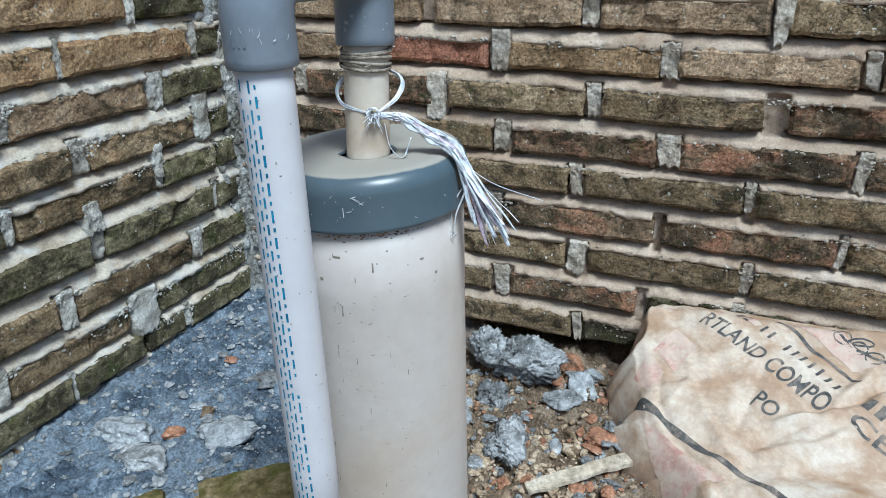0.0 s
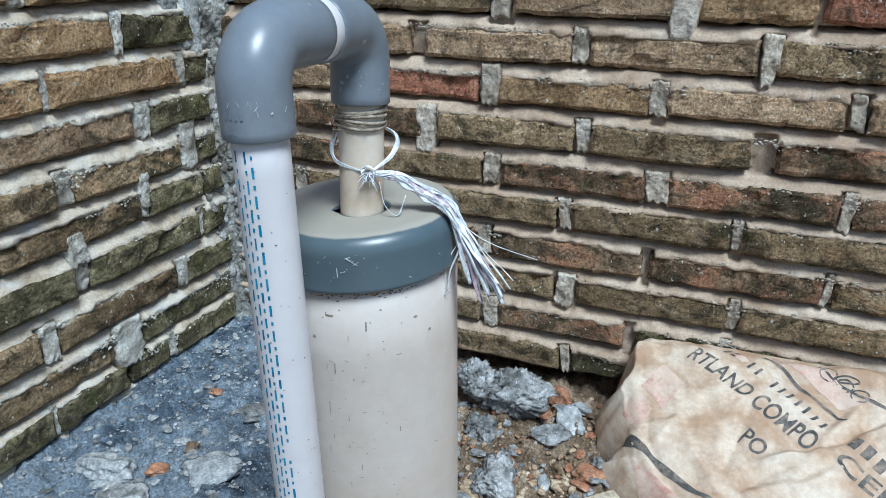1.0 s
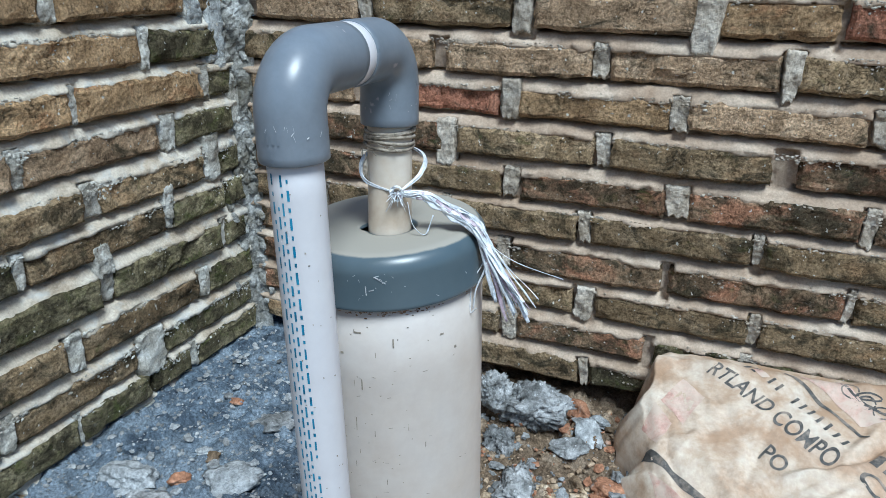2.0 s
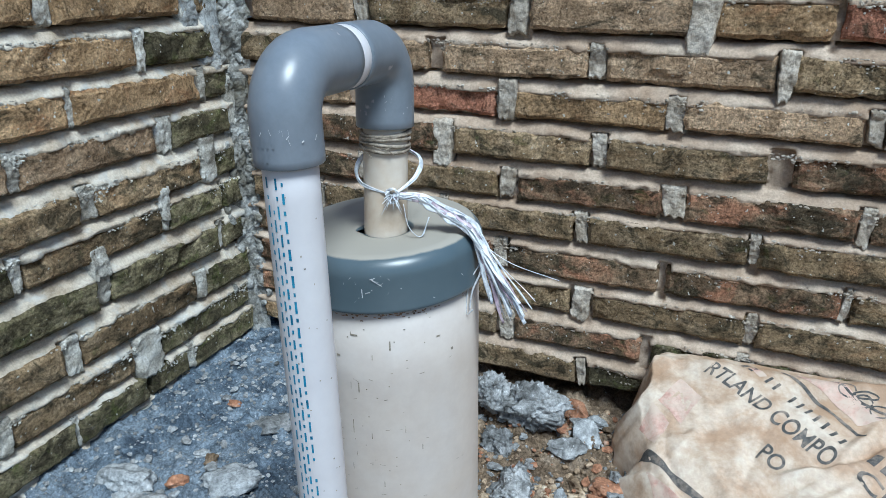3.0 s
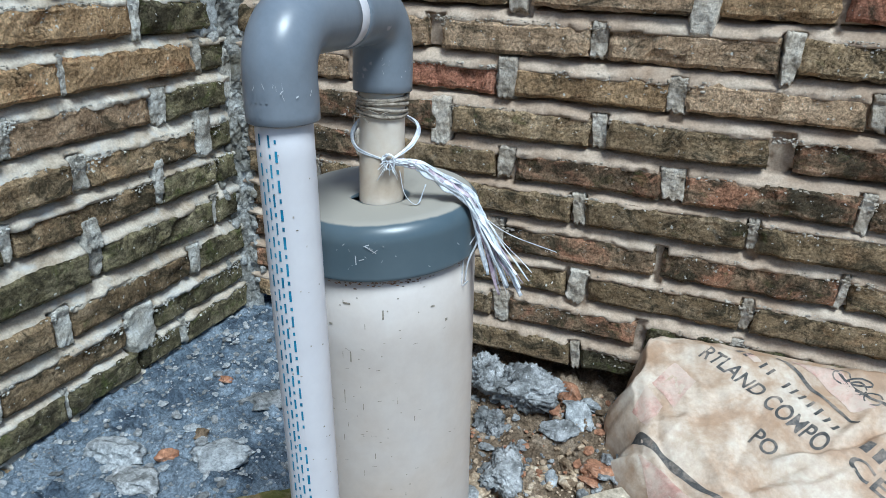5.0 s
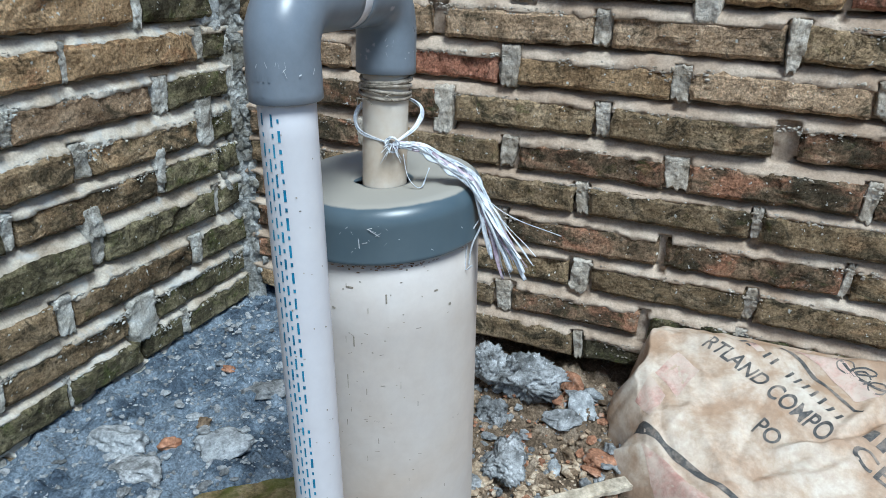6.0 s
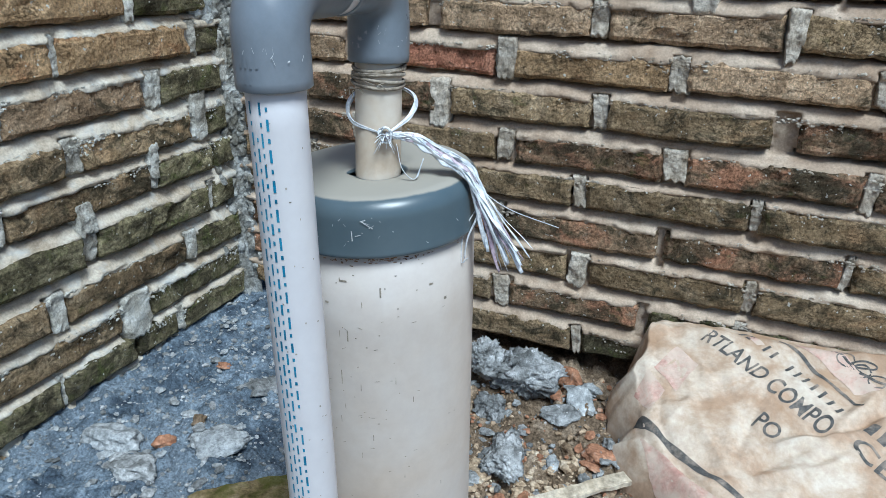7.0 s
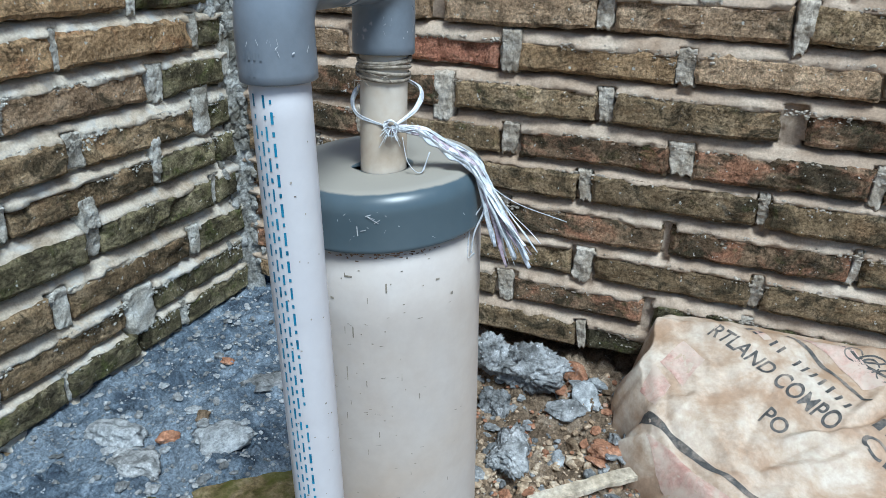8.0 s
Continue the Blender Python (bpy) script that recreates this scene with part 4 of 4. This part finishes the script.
    for pts in loops:
        add("strand", bezier(pts, 10), 0.0006, raffia_mat, 0.4)
    for k in range(14):
        d = (side * rnd.uniform(-1, 0.8) + Vector((0, 0, rnd.uniform(-1, 0.3))) + out * 0.5).normalized()
        add("fray", [knot, knot + d * 0.004, knot + d * rnd.uniform(0.006, 0.011) + Vector((0, 0, -0.002))], 0.0003, raffia_mat)


raffia()

# ---------------------------------------------------------------- cement sack
def bag_left(y):
    """Left border of the sack for a given distance from the back wall."""
    y = np.asarray(y, float)
    return (fbm(y * 24, y * 0 + 3, 71, 3) - 0.5) * 0.018 + np.interp(y, [0.50, 0.59, 0.625, 0.685, 0.74, 0.80, 0.83], [0.060, 0.020, -0.010, -0.052, -0.066, -0.064, -0.055])


def bag_z(x, y):
    """Upper skin of the slumped sack."""
    x, y = np.asarray(x, float), np.asarray(y, float)
    top = 0.171 - 0.55 * (0.795 - y) - 0.02 * smooth01((y - 0.80) / 0.03)
    top = np.maximum(top, 0.065 + 0.02 * smooth01((y - 0.5) / 0.1))
    top = top + 0.010 * np.sin(np.clip((x + 0.03) / 0.28, 0, 1) * math.pi) * smooth01((0.80 - y) / 0.08)
    # crumpled paper: straight creases in several directions, each fading in and out
    for k, (ang, step, amp) in enumerate(((0.5, 0.075, 0.008), (1.25, 0.062, 0.006), (2.1, 0.055, 0.007), (2.75, 0.040, 0.005), (0.95, 0.028, 0.004), (1.75, 0.019, 0.0028), (0.2, 0.012, 0.0016))):
        q = (x * math.cos(ang) + y * math.sin(ang)) / step + k * 0.37 + 1.3 * (fbm(x * 7, y * 7, 80 + k, 2) - 0.5)
        wave = np.abs(q - 2 * np.floor(q / 2) - 1)
        top = top + amp * (wave - 0.5) * smooth01((fbm(x * 9, y * 9, 90 + k, 2) - 0.44) * 4.5)
    # sharp single creases: place, direction, height, half length
    for px, py, ang, dip, wid in ((0.02, 0.70, 0.9, 0.004, 0.03), (0.06, 0.66, 2.2, 0.003, 0.05), (0.12, 0.65, 0.35, 0.006, 0.05), (0.03, 0.76, 1.9, 0.003, 0.03), (0.15, 0.74, 2.5, 0.003, 0.04), (0.09, 0.70, 1.3, -0.004, 0.04), (0.075, 0.715, 2.3, -0.003, 0.045), (0.005, 0.70, 0.25, 0.005, 0.022), (0.145, 0.69, 0.3, 0.009, 0.035), (0.19, 0.735, 1.0, 0.008, 0.04), (0.17, 0.67, 0.7, 0.006, 0.05)):
        across = -(x - px) * math.sin(ang) + (y - py) * math.cos(ang)
        along = (x - px) * math.cos(ang) + (y - py) * math.sin(ang)
        top = top + dip * np.clip(1 - np.abs(across) / 0.009, 0, 1) * np.exp(-(along / wid) ** 2)
    # a long fold that crosses the print
    fold = (x - 0.165) * 0.62 - (y - 0.700) * 0.78
    run = np.exp(-((x - 0.20) / 0.07) ** 2)
    top = top + 0.009 * run * smooth01(fold / 0.012 + 0.5) - 0.005 * run * np.exp(-(fold / 0.006) ** 2)
    # pleat beside the left border
    s = x - bag_left(y)
    top = top - 0.005 * np.exp(-((s - 0.028) / 0.007) ** 2) * smooth01((0.76 - y) / 0.05) - 0.004 * np.exp(-((s - 0.05) / 0.006) ** 2) * smooth01((0.73 - y) / 0.05)
    ground_level = 0.030
    folds = 0.030 * (fbm(y * 34 + s * 20, s * 6, 66, 3) - 0.5) * np.clip(1 - s / 0.05, 0, 1)
    rise = np.clip((s + folds) / 0.030, 0, 1)
    side = 0.92 * rise ** 0.62 + 0.08 * smooth01((s - 0.012) / 0.035)
    frontd = np.sqrt(np.clip(1 - (1 - np.clip((y - 0.49) / 0.05, 0, 1)) ** 2, 0, 1))
    return ground_level + (top - ground_level) * side * frontd


def bag_body():
    nv, nu = 170, 300
    v = np.linspace(0, 1, nv)
    y = 0.49 + (0.826 - 0.49) * v
    u = np.linspace(0, 1, nu) ** 1.35
    Y = np.repeat(y[:, None], nu, 1)
    L = bag_left(Y)
    X = L + (0.60 - L) * u[None, :]
    Z = bag_z(X, Y)
    Z[:, -1] = 0.03
    verts = np.stack([X, Y, Z], -1).reshape(-1, 3).tolist()
    faces = grid_faces(nu, nv)
    # closed underside
    o = len(verts)
    low = np.stack([X, Y, np.full_like(Z, 0.026)], -1)
    verts += low.reshape(-1, 3).tolist()
    rim = [i for i in range(nu)] + [nu * j + nu - 1 for j in range(1, nv)] + [nu * (nv - 1) + i for i in range(nu - 2, -1, -1)] + [nu * j for j in range(nv - 2, 0, -1)]
    faces += [(rim[k], o + rim[k], o + rim[(k + 1) % len(rim)], rim[(k + 1) % len(rim)]) for k in range(len(rim))]
    return verts, faces


sack = thing("cement_bag", (0.1, 0.68, 0.03), "dirty crumpled paper cement bag slumped against the wall", "bag")


def bag_part(name, verts, faces, material, label="", smooth=False, parent=None):
    me = mesh_from(name, verts, faces, material, smooth)
    me.transform(Matrix.Translation(-sack.location))
    return part(name, me, parent or sack, label)


sack_body = bag_part("sack", *bag_body(), bag_mat, "stained kraft paper sack", True)
LIFT = 0.0005


def laid(p):
    return (p[0], p[1], float(bag_z(p[0], p[1])) + LIFT)


def bag_strip(name, line, width, material, label=""):
    """A printed band along a few points of the sack."""
    pts = bezier([(x, y, 0) for x, y in line], 14)
    verts, faces = [], []
    nw = max(2, int(width / 0.003) + 1)
    for i, p in enumerate(pts):
        d = (pts[min(i + 1, len(pts) - 1)] - pts[max(i - 1, 0)]).normalized()
        n = Vector((-d.y, d.x, 0))
        for k in range(nw):
            q = p + n * width * (k / (nw - 1) - 0.5)
            verts.append(laid(q))
    faces = [q[::-1] for q in grid_faces(nw, len(pts))]
    return bag_part(name, verts, faces, material, label, True)


def bag_quad(name, corners, material, n=14, label=""):
    """A printed four-sided field of the sack."""
    a, b, c, d = [Vector((*p, 0)) for p in corners]
    verts = []
    for j in range(n):
        for i in range(n):
            s, t = i / (n - 1), j / (n - 1)
            verts.append(laid(a.lerp(b, s).lerp(d.lerp(c, s), t)))
    faces = grid_faces(n, n)
    return bag_part(name, verts, faces, material, label, True)


def bag_text(name, text, start, end, height, material):
    """Printed words that follow the sack's skin from start to end."""
    cu = bpy.data.curves.new("lettering", "FONT")
    cu.body = text
    cu.size = 1.0
    cu.offset = 0.014
    ob = bpy.data.objects.new("lettering", cu)
    scene.collection.objects.link(ob)
    dg = bpy.context.evaluated_depsgraph_get()
    me = bpy.data.meshes.new_from_object(ob.evaluated_get(dg))
    bpy.data.objects.remove(ob)
    bm = bmesh.new()
    bm.from_mesh(me)
    bmesh.ops.triangulate(bm, faces=bm.faces)
    bmesh.ops.subdivide_edges(bm, edges=[e for e in bm.edges if e.calc_length() > 0.12], cuts=2)
    xs_ = [v.co.x for v in bm.verts]
    lo, wide = min(xs_), max(xs_) - min(xs_)
    a, b = Vector((*start, 0)), Vector((*end, 0))
    run = b - a
    steep = 1.141
    m = Vector((run.x, run.y * steep, 0))
    up = Vector((-m.y, m.x / steep, 0)).normalized() * height
    for v in bm.verts:
        p = a + run * ((v.co.x - lo) / wide) + up * (v.co.y / 0.72)
        v.co = Vector(laid(p))
    bm.to_mesh(me)
    bm.free()
    me.materials.clear()
    me.materials.append(material)
    me.transform(Matrix.Translation(-sack.location))
    return part(name, me, sack)


def bag_bars(name, count, start, end, height, material, gap=0.35, skip=()):
    """A line of print as plain bars."""
    a, b = Vector((*start, 0)), Vector((*end, 0))
    run = b - a
    m = Vector((run.x, run.y * 1.141, 0))
    up = Vector((-m.y, m.x / 1.141, 0)).normalized() * height
    for k in range(count):
        if k in skip:
            continue
        p, q = a + run * (k / count), a + run * ((k + 1 - gap) / count)
        verts = [laid(p.lerp(q, i / 3) + up * (j / 4)) for j in range(5) for i in range(4)]
        bag_part(name, verts, grid_faces(4, 5), material, "", True)


bag_text("printed_word", "RTLAND", (0.026, 0.790), (0.094, 0.747), 0.021, print_black)
bag_text("printed_word", "COMPO", (0.099, 0.742), (0.160, 0.703), 0.021, print_black)
bag_text("printed_word", "PO", (0.091, 0.703), (0.113, 0.688), 0.017, print_black)
bag_text("printed_word", "CEM", (0.183, 0.692), (0.243, 0.657), 0.018, print_black)
bag_bars("printed_bar", 10, (0.093, 0.789), (0.178, 0.726), 0.0115, print_black, 0.7, (2,))
bag_bars("printed_bar", 2, (0.066, 0.809), (0.082, 0.797), 0.012, print_black, 0.42)
bag_bars("printed_bar", 3, (0.196, 0.716), (0.232, 0.692), 0.015, print_black, 0.4)
bag_strip("printed_line", [(-0.026, 0.690), (-0.007, 0.676), (0.034, 0.648), (0.074, 0.625), (0.105, 0.606), (0.15, 0.575)], 0.0068, print_black)
bag_strip("printed_line", [(0.112, 0.812), (0.132, 0.795), (0.152, 0.775), (0.172, 0.762), (0.198, 0.748)], 0.0042, print_black)
bag_strip("printed_line", [(0.165, 0.812), (0.185, 0.795), (0.215, 0.780), (0.26, 0.765)], 0.0030, print_black)
bag_quad("printed_field", [(-0.018, 0.670), (0.014, 0.647), (0.075, 0.600), (0.030, 0.585)], print_pink)
bag_quad("printed_field", [(-0.019, 0.743), (0.002, 0.775), (0.029, 0.754), (0.010, 0.717)], print_pink, 16)
for a, b, c in (((-0.008, 0.742), (0.004, 0.757), (0.009, 0.742)), ((0.009, 0.742), (0.016, 0.747), (0.013, 0.733))):
    bag_strip("printed_emblem", [a, b, c], 0.0032, bag_mat)
bag_quad("printed_field", [(-0.034, 0.715), (-0.024, 0.738), (-0.002, 0.716), (-0.014, 0.692)], print_pink, 12)
bag_quad("printed_field", [(0.126, 0.812), (0.165, 0.815), (0.215, 0.772), (0.190, 0.764)], print_pink, 14)
bag_quad("printed_field", [(0.075, 0.806), (0.086, 0.809), (0.096, 0.797), (0.088, 0.794)], print_pink, 8)
for cx, cy, rx, ry in ((0.180, 0.799, 0.009, 0.007), (0.196, 0.790, 0.010, 0.006), (0.212, 0.781, 0.009, 0.007), (0.199, 0.796, 0.013, 0.003)):
    bag_strip("printed_emblem", [(cx + rx * math.cos(w), cy + ry * math.sin(w)) for w in np.linspace(0, 6.0, 9)], 0.0016, print_black)

# ---------------------------------------------------------------- rubble
def stone(name, x, y, size, seed, material, label, category="stone", group="", rz=0.0, sink=0.35, rough=0.4, sub=4, cuts=5, tilt=(0, 0)):
    me = lump_mesh(name, seed, size, material, rough, sub, cuts)
    ob = new(name, me)
    z = float(ground_z(x, y))
    ob.matrix_world = pose(x, y, z + size[2] * (1 - sink * 2) * 0.8, tilt[0], tilt[1], rz)
    return tagged(ob, label, category, group)


stone("cement_lump", -0.567, 0.452, (0.036, 0.022, 0.013), 3, stone_pale, "pale crusted lump of old cement on the dust", "cement lump", rz=15, rough=0.35)
stone("brick_fragment", -0.548, 0.624, (0.012, 0.006, 0.004), 5, stone_red, "small orange brick chip", "brick fragment", "brick chips", rz=5)
stone("brick_fragment", -0.507, 0.470, (0.013, 0.010, 0.008), 6, stone_red, "orange brick chip with grey cement", "brick fragment", "brick chips", rz=30)
stone("brick_fragment", -0.495, 0.513, (0.009, 0.009, 0.006), 7, stone_brown, "round tan brick pebble", "brick fragment", "brick chips")
stone("concrete_lump", -0.478, 0.612, (0.030, 0.026, 0.012), 8, stone_grey, "grey concrete lump half buried in dust", "concrete lump", rz=60)
stone("concrete_lump", -0.52, 0.425, (0.040, 0.026, 0.012), 9, stone_grey, "grey concrete lump half buried in dust", "concrete lump", rz=-10)
stone("concrete_lump", -0.455, 0.500, (0.035, 0.025, 0.010), 10, stone_pale, "pale concrete lump half buried in dust", "concrete lump", rz=40)
stone("concrete_chunk", -0.175, 0.765, (0.042, 0.028, 0.027), 21, stone_grey, "rough grey concrete chunk by the wall", "concrete chunk", rz=20, rough=0.6, sink=0.02, cuts=3, sub=5)
stone("concrete_chunk", -0.232, 0.768, (0.026, 0.022, 0.032), 22, stone_grey, "rough grey concrete chunk by the wall", "concrete chunk", rz=70, rough=0.6, sink=0.10, cuts=3, sub=5)
stone("concrete_chunk", -0.203, 0.718, (0.022, 0.028, 0.020), 23, stone_grey, "rough grey concrete chunk by the wall", "concrete chunk", rz=10, rough=0.6, sink=0.15, cuts=3, sub=5)
stone("brick_fragment", -0.124, 0.800, (0.024, 0.014, 0.016), 24, stone_red, "orange broken brick piece against the wall", "brick fragment", rz=-25, rough=0.3, sink=0.0, tilt=(15, 10))
stone("mortar_shard", -0.094, 0.788, (0.016, 0.010, 0.008), 25, stone_pale, "pale mortar shard against the wall", "mortar shard", rz=-20, sink=0.0)
stone("mortar_shard", -0.098, 0.746, (0.018, 0.024, 0.006), 26, stone_pale, "flat grey mortar shard", "mortar shard", rz=20, sink=-0.3, rough=0.3, cuts=7, tilt=(20, 8))
stone("mortar_shard", -0.118, 0.712, (0.026, 0.018, 0.006), 27, stone_grey, "flat grey mortar shard", "mortar shard", rz=10, sink=-0.1, rough=0.34, cuts=7, tilt=(8, -5))
stone("mortar_shard", -0.160, 0.622, (0.028, 0.052, 0.010), 28, stone_grey, "long grey mortar slab", "mortar shard", rz=18, sink=0.05, rough=0.42, sub=5, cuts=8, tilt=(5, 6))
stone("brick_fragment", -0.165, 0.675, (0.021, 0.012, 0.010), 29, stone_red, "dark red brick piece in the rubble", "brick fragment", rz=-15)
stone("pebble", -0.110, 0.650, (0.010, 0.014, 0.008), 30, stone_pale, "pale cream pebble in the rubble", "pebble", rz=15, sink=0.0)
stone("brick_fragment", -0.058, 0.672, (0.018, 0.014, 0.010), 31, stone_red, "red brick piece beside the cement bag", "brick fragment", rz=20)
stone("pale_chip", -0.235, 0.690, (0.012, 0.010, 0.012), 32, stone_pale, "white mortar chip beside the chamber pipe", "mortar chip", rz=20)
stone("pale_chip", -0.228, 0.660, (0.012, 0.012, 0.010), 33, stone_pale, "white mortar chip beside the chamber pipe", "mortar chip", rz=50)

rnd = random.Random(77)
for k in range(120):
    x, y = rnd.uniform(-0.25, -0.03), rnd.uniform(0.52, 0.80)
    s = rnd.uniform(0.004, 0.011)
    m, lab = rnd.choice([(stone_grey, "small grey rubble stone"), (stone_brown, "small brown rubble stone"), (stone_tan, "small tan clay stone"), (stone_grey, "small grey rubble stone"), (stone_red, "small red brick chip")])
    stone("rubble_stone", x, y, (s * rnd.uniform(0.9, 1.6), s, s * rnd.uniform(0.5, 0.8)), 100 + k, m, lab, "stone", "rubble stones", rz=rnd.uniform(0, 180), sink=0.15, sub=3, rough=0.35)
for k in range(45):
    x, y = rnd.uniform(-0.65, -0.42), rnd.uniform(0.38, 0.80)
    s = rnd.uniform(0.003, 0.008)
    stone("rubble_stone", x, y, (s * rnd.uniform(0.9, 1.7), s, s * 0.55), 200 + k, rnd.choice([stone_grey, stone_pale]), "small grey cement crumb on the dust", "stone", "rubble stones", rz=rnd.uniform(0, 180), sink=0.3, sub=3, rough=0.45)


def gravel(name, n, box, sizes, material, label, seed):
    """Uncountable crumbs, as one mesh."""
    r = random.Random(seed)
    base = [lump_mesh("crumb", seed + k, (1, 1, 0.7), material, 0.3, 1, 3) for k in range(5)]
    data = []
    for me in base:
        data.append(([v.co.copy() for v in me.vertices], [tuple(p.vertices) for p in me.polygons]))
        bpy.data.meshes.remove(me)
    chunks = []
    px = [r.uniform(box[0], box[1]) for _ in range(n)]
    py = [r.uniform(box[2], box[3]) for _ in range(n)]
    pz = ground_z(np.array(px), np.array(py))
    for x, y, z in zip(px, py, pz):
        v, f = data[r.randrange(5)]
        s = sizes[0] * (sizes[1] / sizes[0]) ** (r.random() ** 2)
        m = Matrix.Translation((x, y, float(z) + s * 0.25)) @ Matrix.Rotation(r.uniform(0, 6.28), 4, "Z") @ Matrix.Diagonal((s * r.uniform(0.8, 1.5), s, s, 1))
        chunks.append(([m @ q for q in v], f))
    v, f = join_lists(chunks)
    return tagged(new(name, mesh_from(name, v, f, material)), label, "gravel", kind="stuff")


gravel("cement_crumbs", 500, (-0.655, -0.36, 0.36, 0.825), (0.0007, 0.0040), stone_pale, "pale cement crumbs scattered on the dust", 301)
gravel("cement_crumbs", 1500, (-0.655, -0.36, 0.36, 0.825), (0.0008, 0.0050), stone_grey, "grey cement crumbs scattered on the dust", 302)
gravel("soil_crumbs", 1100, (-0.36, 0.0, 0.45, 0.825), (0.0014, 0.006), stone_brown, "brown soil crumbs and grit", 303)
gravel("brick_crumbs", 350, (-0.30, 0.0, 0.45, 0.82), (0.0014, 0.0055), stone_red, "orange brick crumbs in the soil", 304)
gravel("tan_crumbs", 260, (-0.18, -0.07, 0.56, 0.67), (0.002, 0.0085), stone_tan, "tan clay crumbs in the soil", 306)
gravel("mortar_crumbs", 500, (-0.36, 0.0, 0.45, 0.825), (0.0014, 0.006), stone_grey, "grey mortar crumbs in the soil", 305)


def bar_mesh(name, length, width, height, material, seed, n=24, warp=0.002):
    """A rough-edged bar with softened arrises."""
    bm = bmesh.new()
    bmesh.ops.create_cube(bm, size=1.0)
    bmesh.ops.scale(bm, vec=(length, width, height), verts=bm.verts)
    bmesh.ops.bevel(bm, geom=list(bm.edges), offset=min(width, height) * 0.14, segments=2, affect="EDGES")
    long_edges = [e for e in bm.edges if abs(e.verts[0].co.x - e.verts[1].co.x) > length * 0.5]
    bmesh.ops.subdivide_edges(bm, edges=long_edges, cuts=n, use_grid_fill=True)
    for v in bm.verts:
        v.co += noise.noise_vector(v.co * 60 + Vector((seed, 0, 0))) * warp + noise.noise_vector(v.co * 14 + Vector((0, seed, 0))) * warp
    me = bpy.data.meshes.new(name)
    bm.to_mesh(me)
    bm.free()
    me.materials.append(material)
    return me


lath = tagged(new("wooden_lath", bar_mesh("wooden_lath", 0.125, 0.016, 0.007, wood, 2)), "weathered pale wooden lath lying on the rubble", "lath")
lath.matrix_world = pose(-0.070, 0.602, 0.054, 4, -3, 42)
for k, (x, y) in enumerate(((-0.337, 0.443), (-0.483, 0.303))):
    b = tagged(new("loose_brick", bar_mesh("loose_brick", 0.185, 0.095, 0.052, moss_brick, 5 + k, 18, 0.004)), "old brick overgrown with brown-green moss", "brick", "loose bricks")
    b.matrix_world = pose(x, y, 0.048, 0, 0, 44)

# larger dabs of mortar smeared over the bricks
for seed, a, b, z0, z1 in ((3, -0.047, -0.014, 0.528, 0.596), (14, 0.052, 0.072, 0.484, 0.534), (23, -0.262, -0.236, 0.440, 0.486), (31, 0.082, 0.112, 0.588, 0.612), (37, -0.350, -0.322, 0.372, 0.43)):
    part("mortar_joint", joint_mesh(a, b, z0, z1, seed, place_back, patch_mortar, True), wall_back)
for seed, a, b, z0, z1 in ((5, 0.772, 0.806, 0.490, 0.60), (7, 0.735, 0.765, 0.535, 0.575), (9, 0.742, 0.772, 0.332, 0.395), (12, 0.578, 0.628, 0.100, 0.160), (15, 0.806, 0.828, 0.40, 0.47), (17, 0.534, 0.562, 0.262, 0.30), (19, 0.655, 0.672, 0.30, 0.345)):
    part("mortar_joint", joint_mesh(a, b, z0, z1, seed, place_left, fringe_mat if seed > 8 else cement, True), wall_left)
tagged(part("mortar_crumbs", mortar_fringe(back_rows, -0.62, 0.36, place_back, 5, 1700, patch_mortar), wall_back), kind="stuff")
tagged(part("mortar_crumbs", mortar_fringe(left_rows, 0.36, 0.825, place_left, 8, 2600, fringe_mat), wall_left), kind="stuff")
# bricks of the two walls
lay_bricks(wall_back, back_rows, place_back, 50, pick_back)
lay_bricks(wall_left, left_rows, place_left, 51, pick_left)
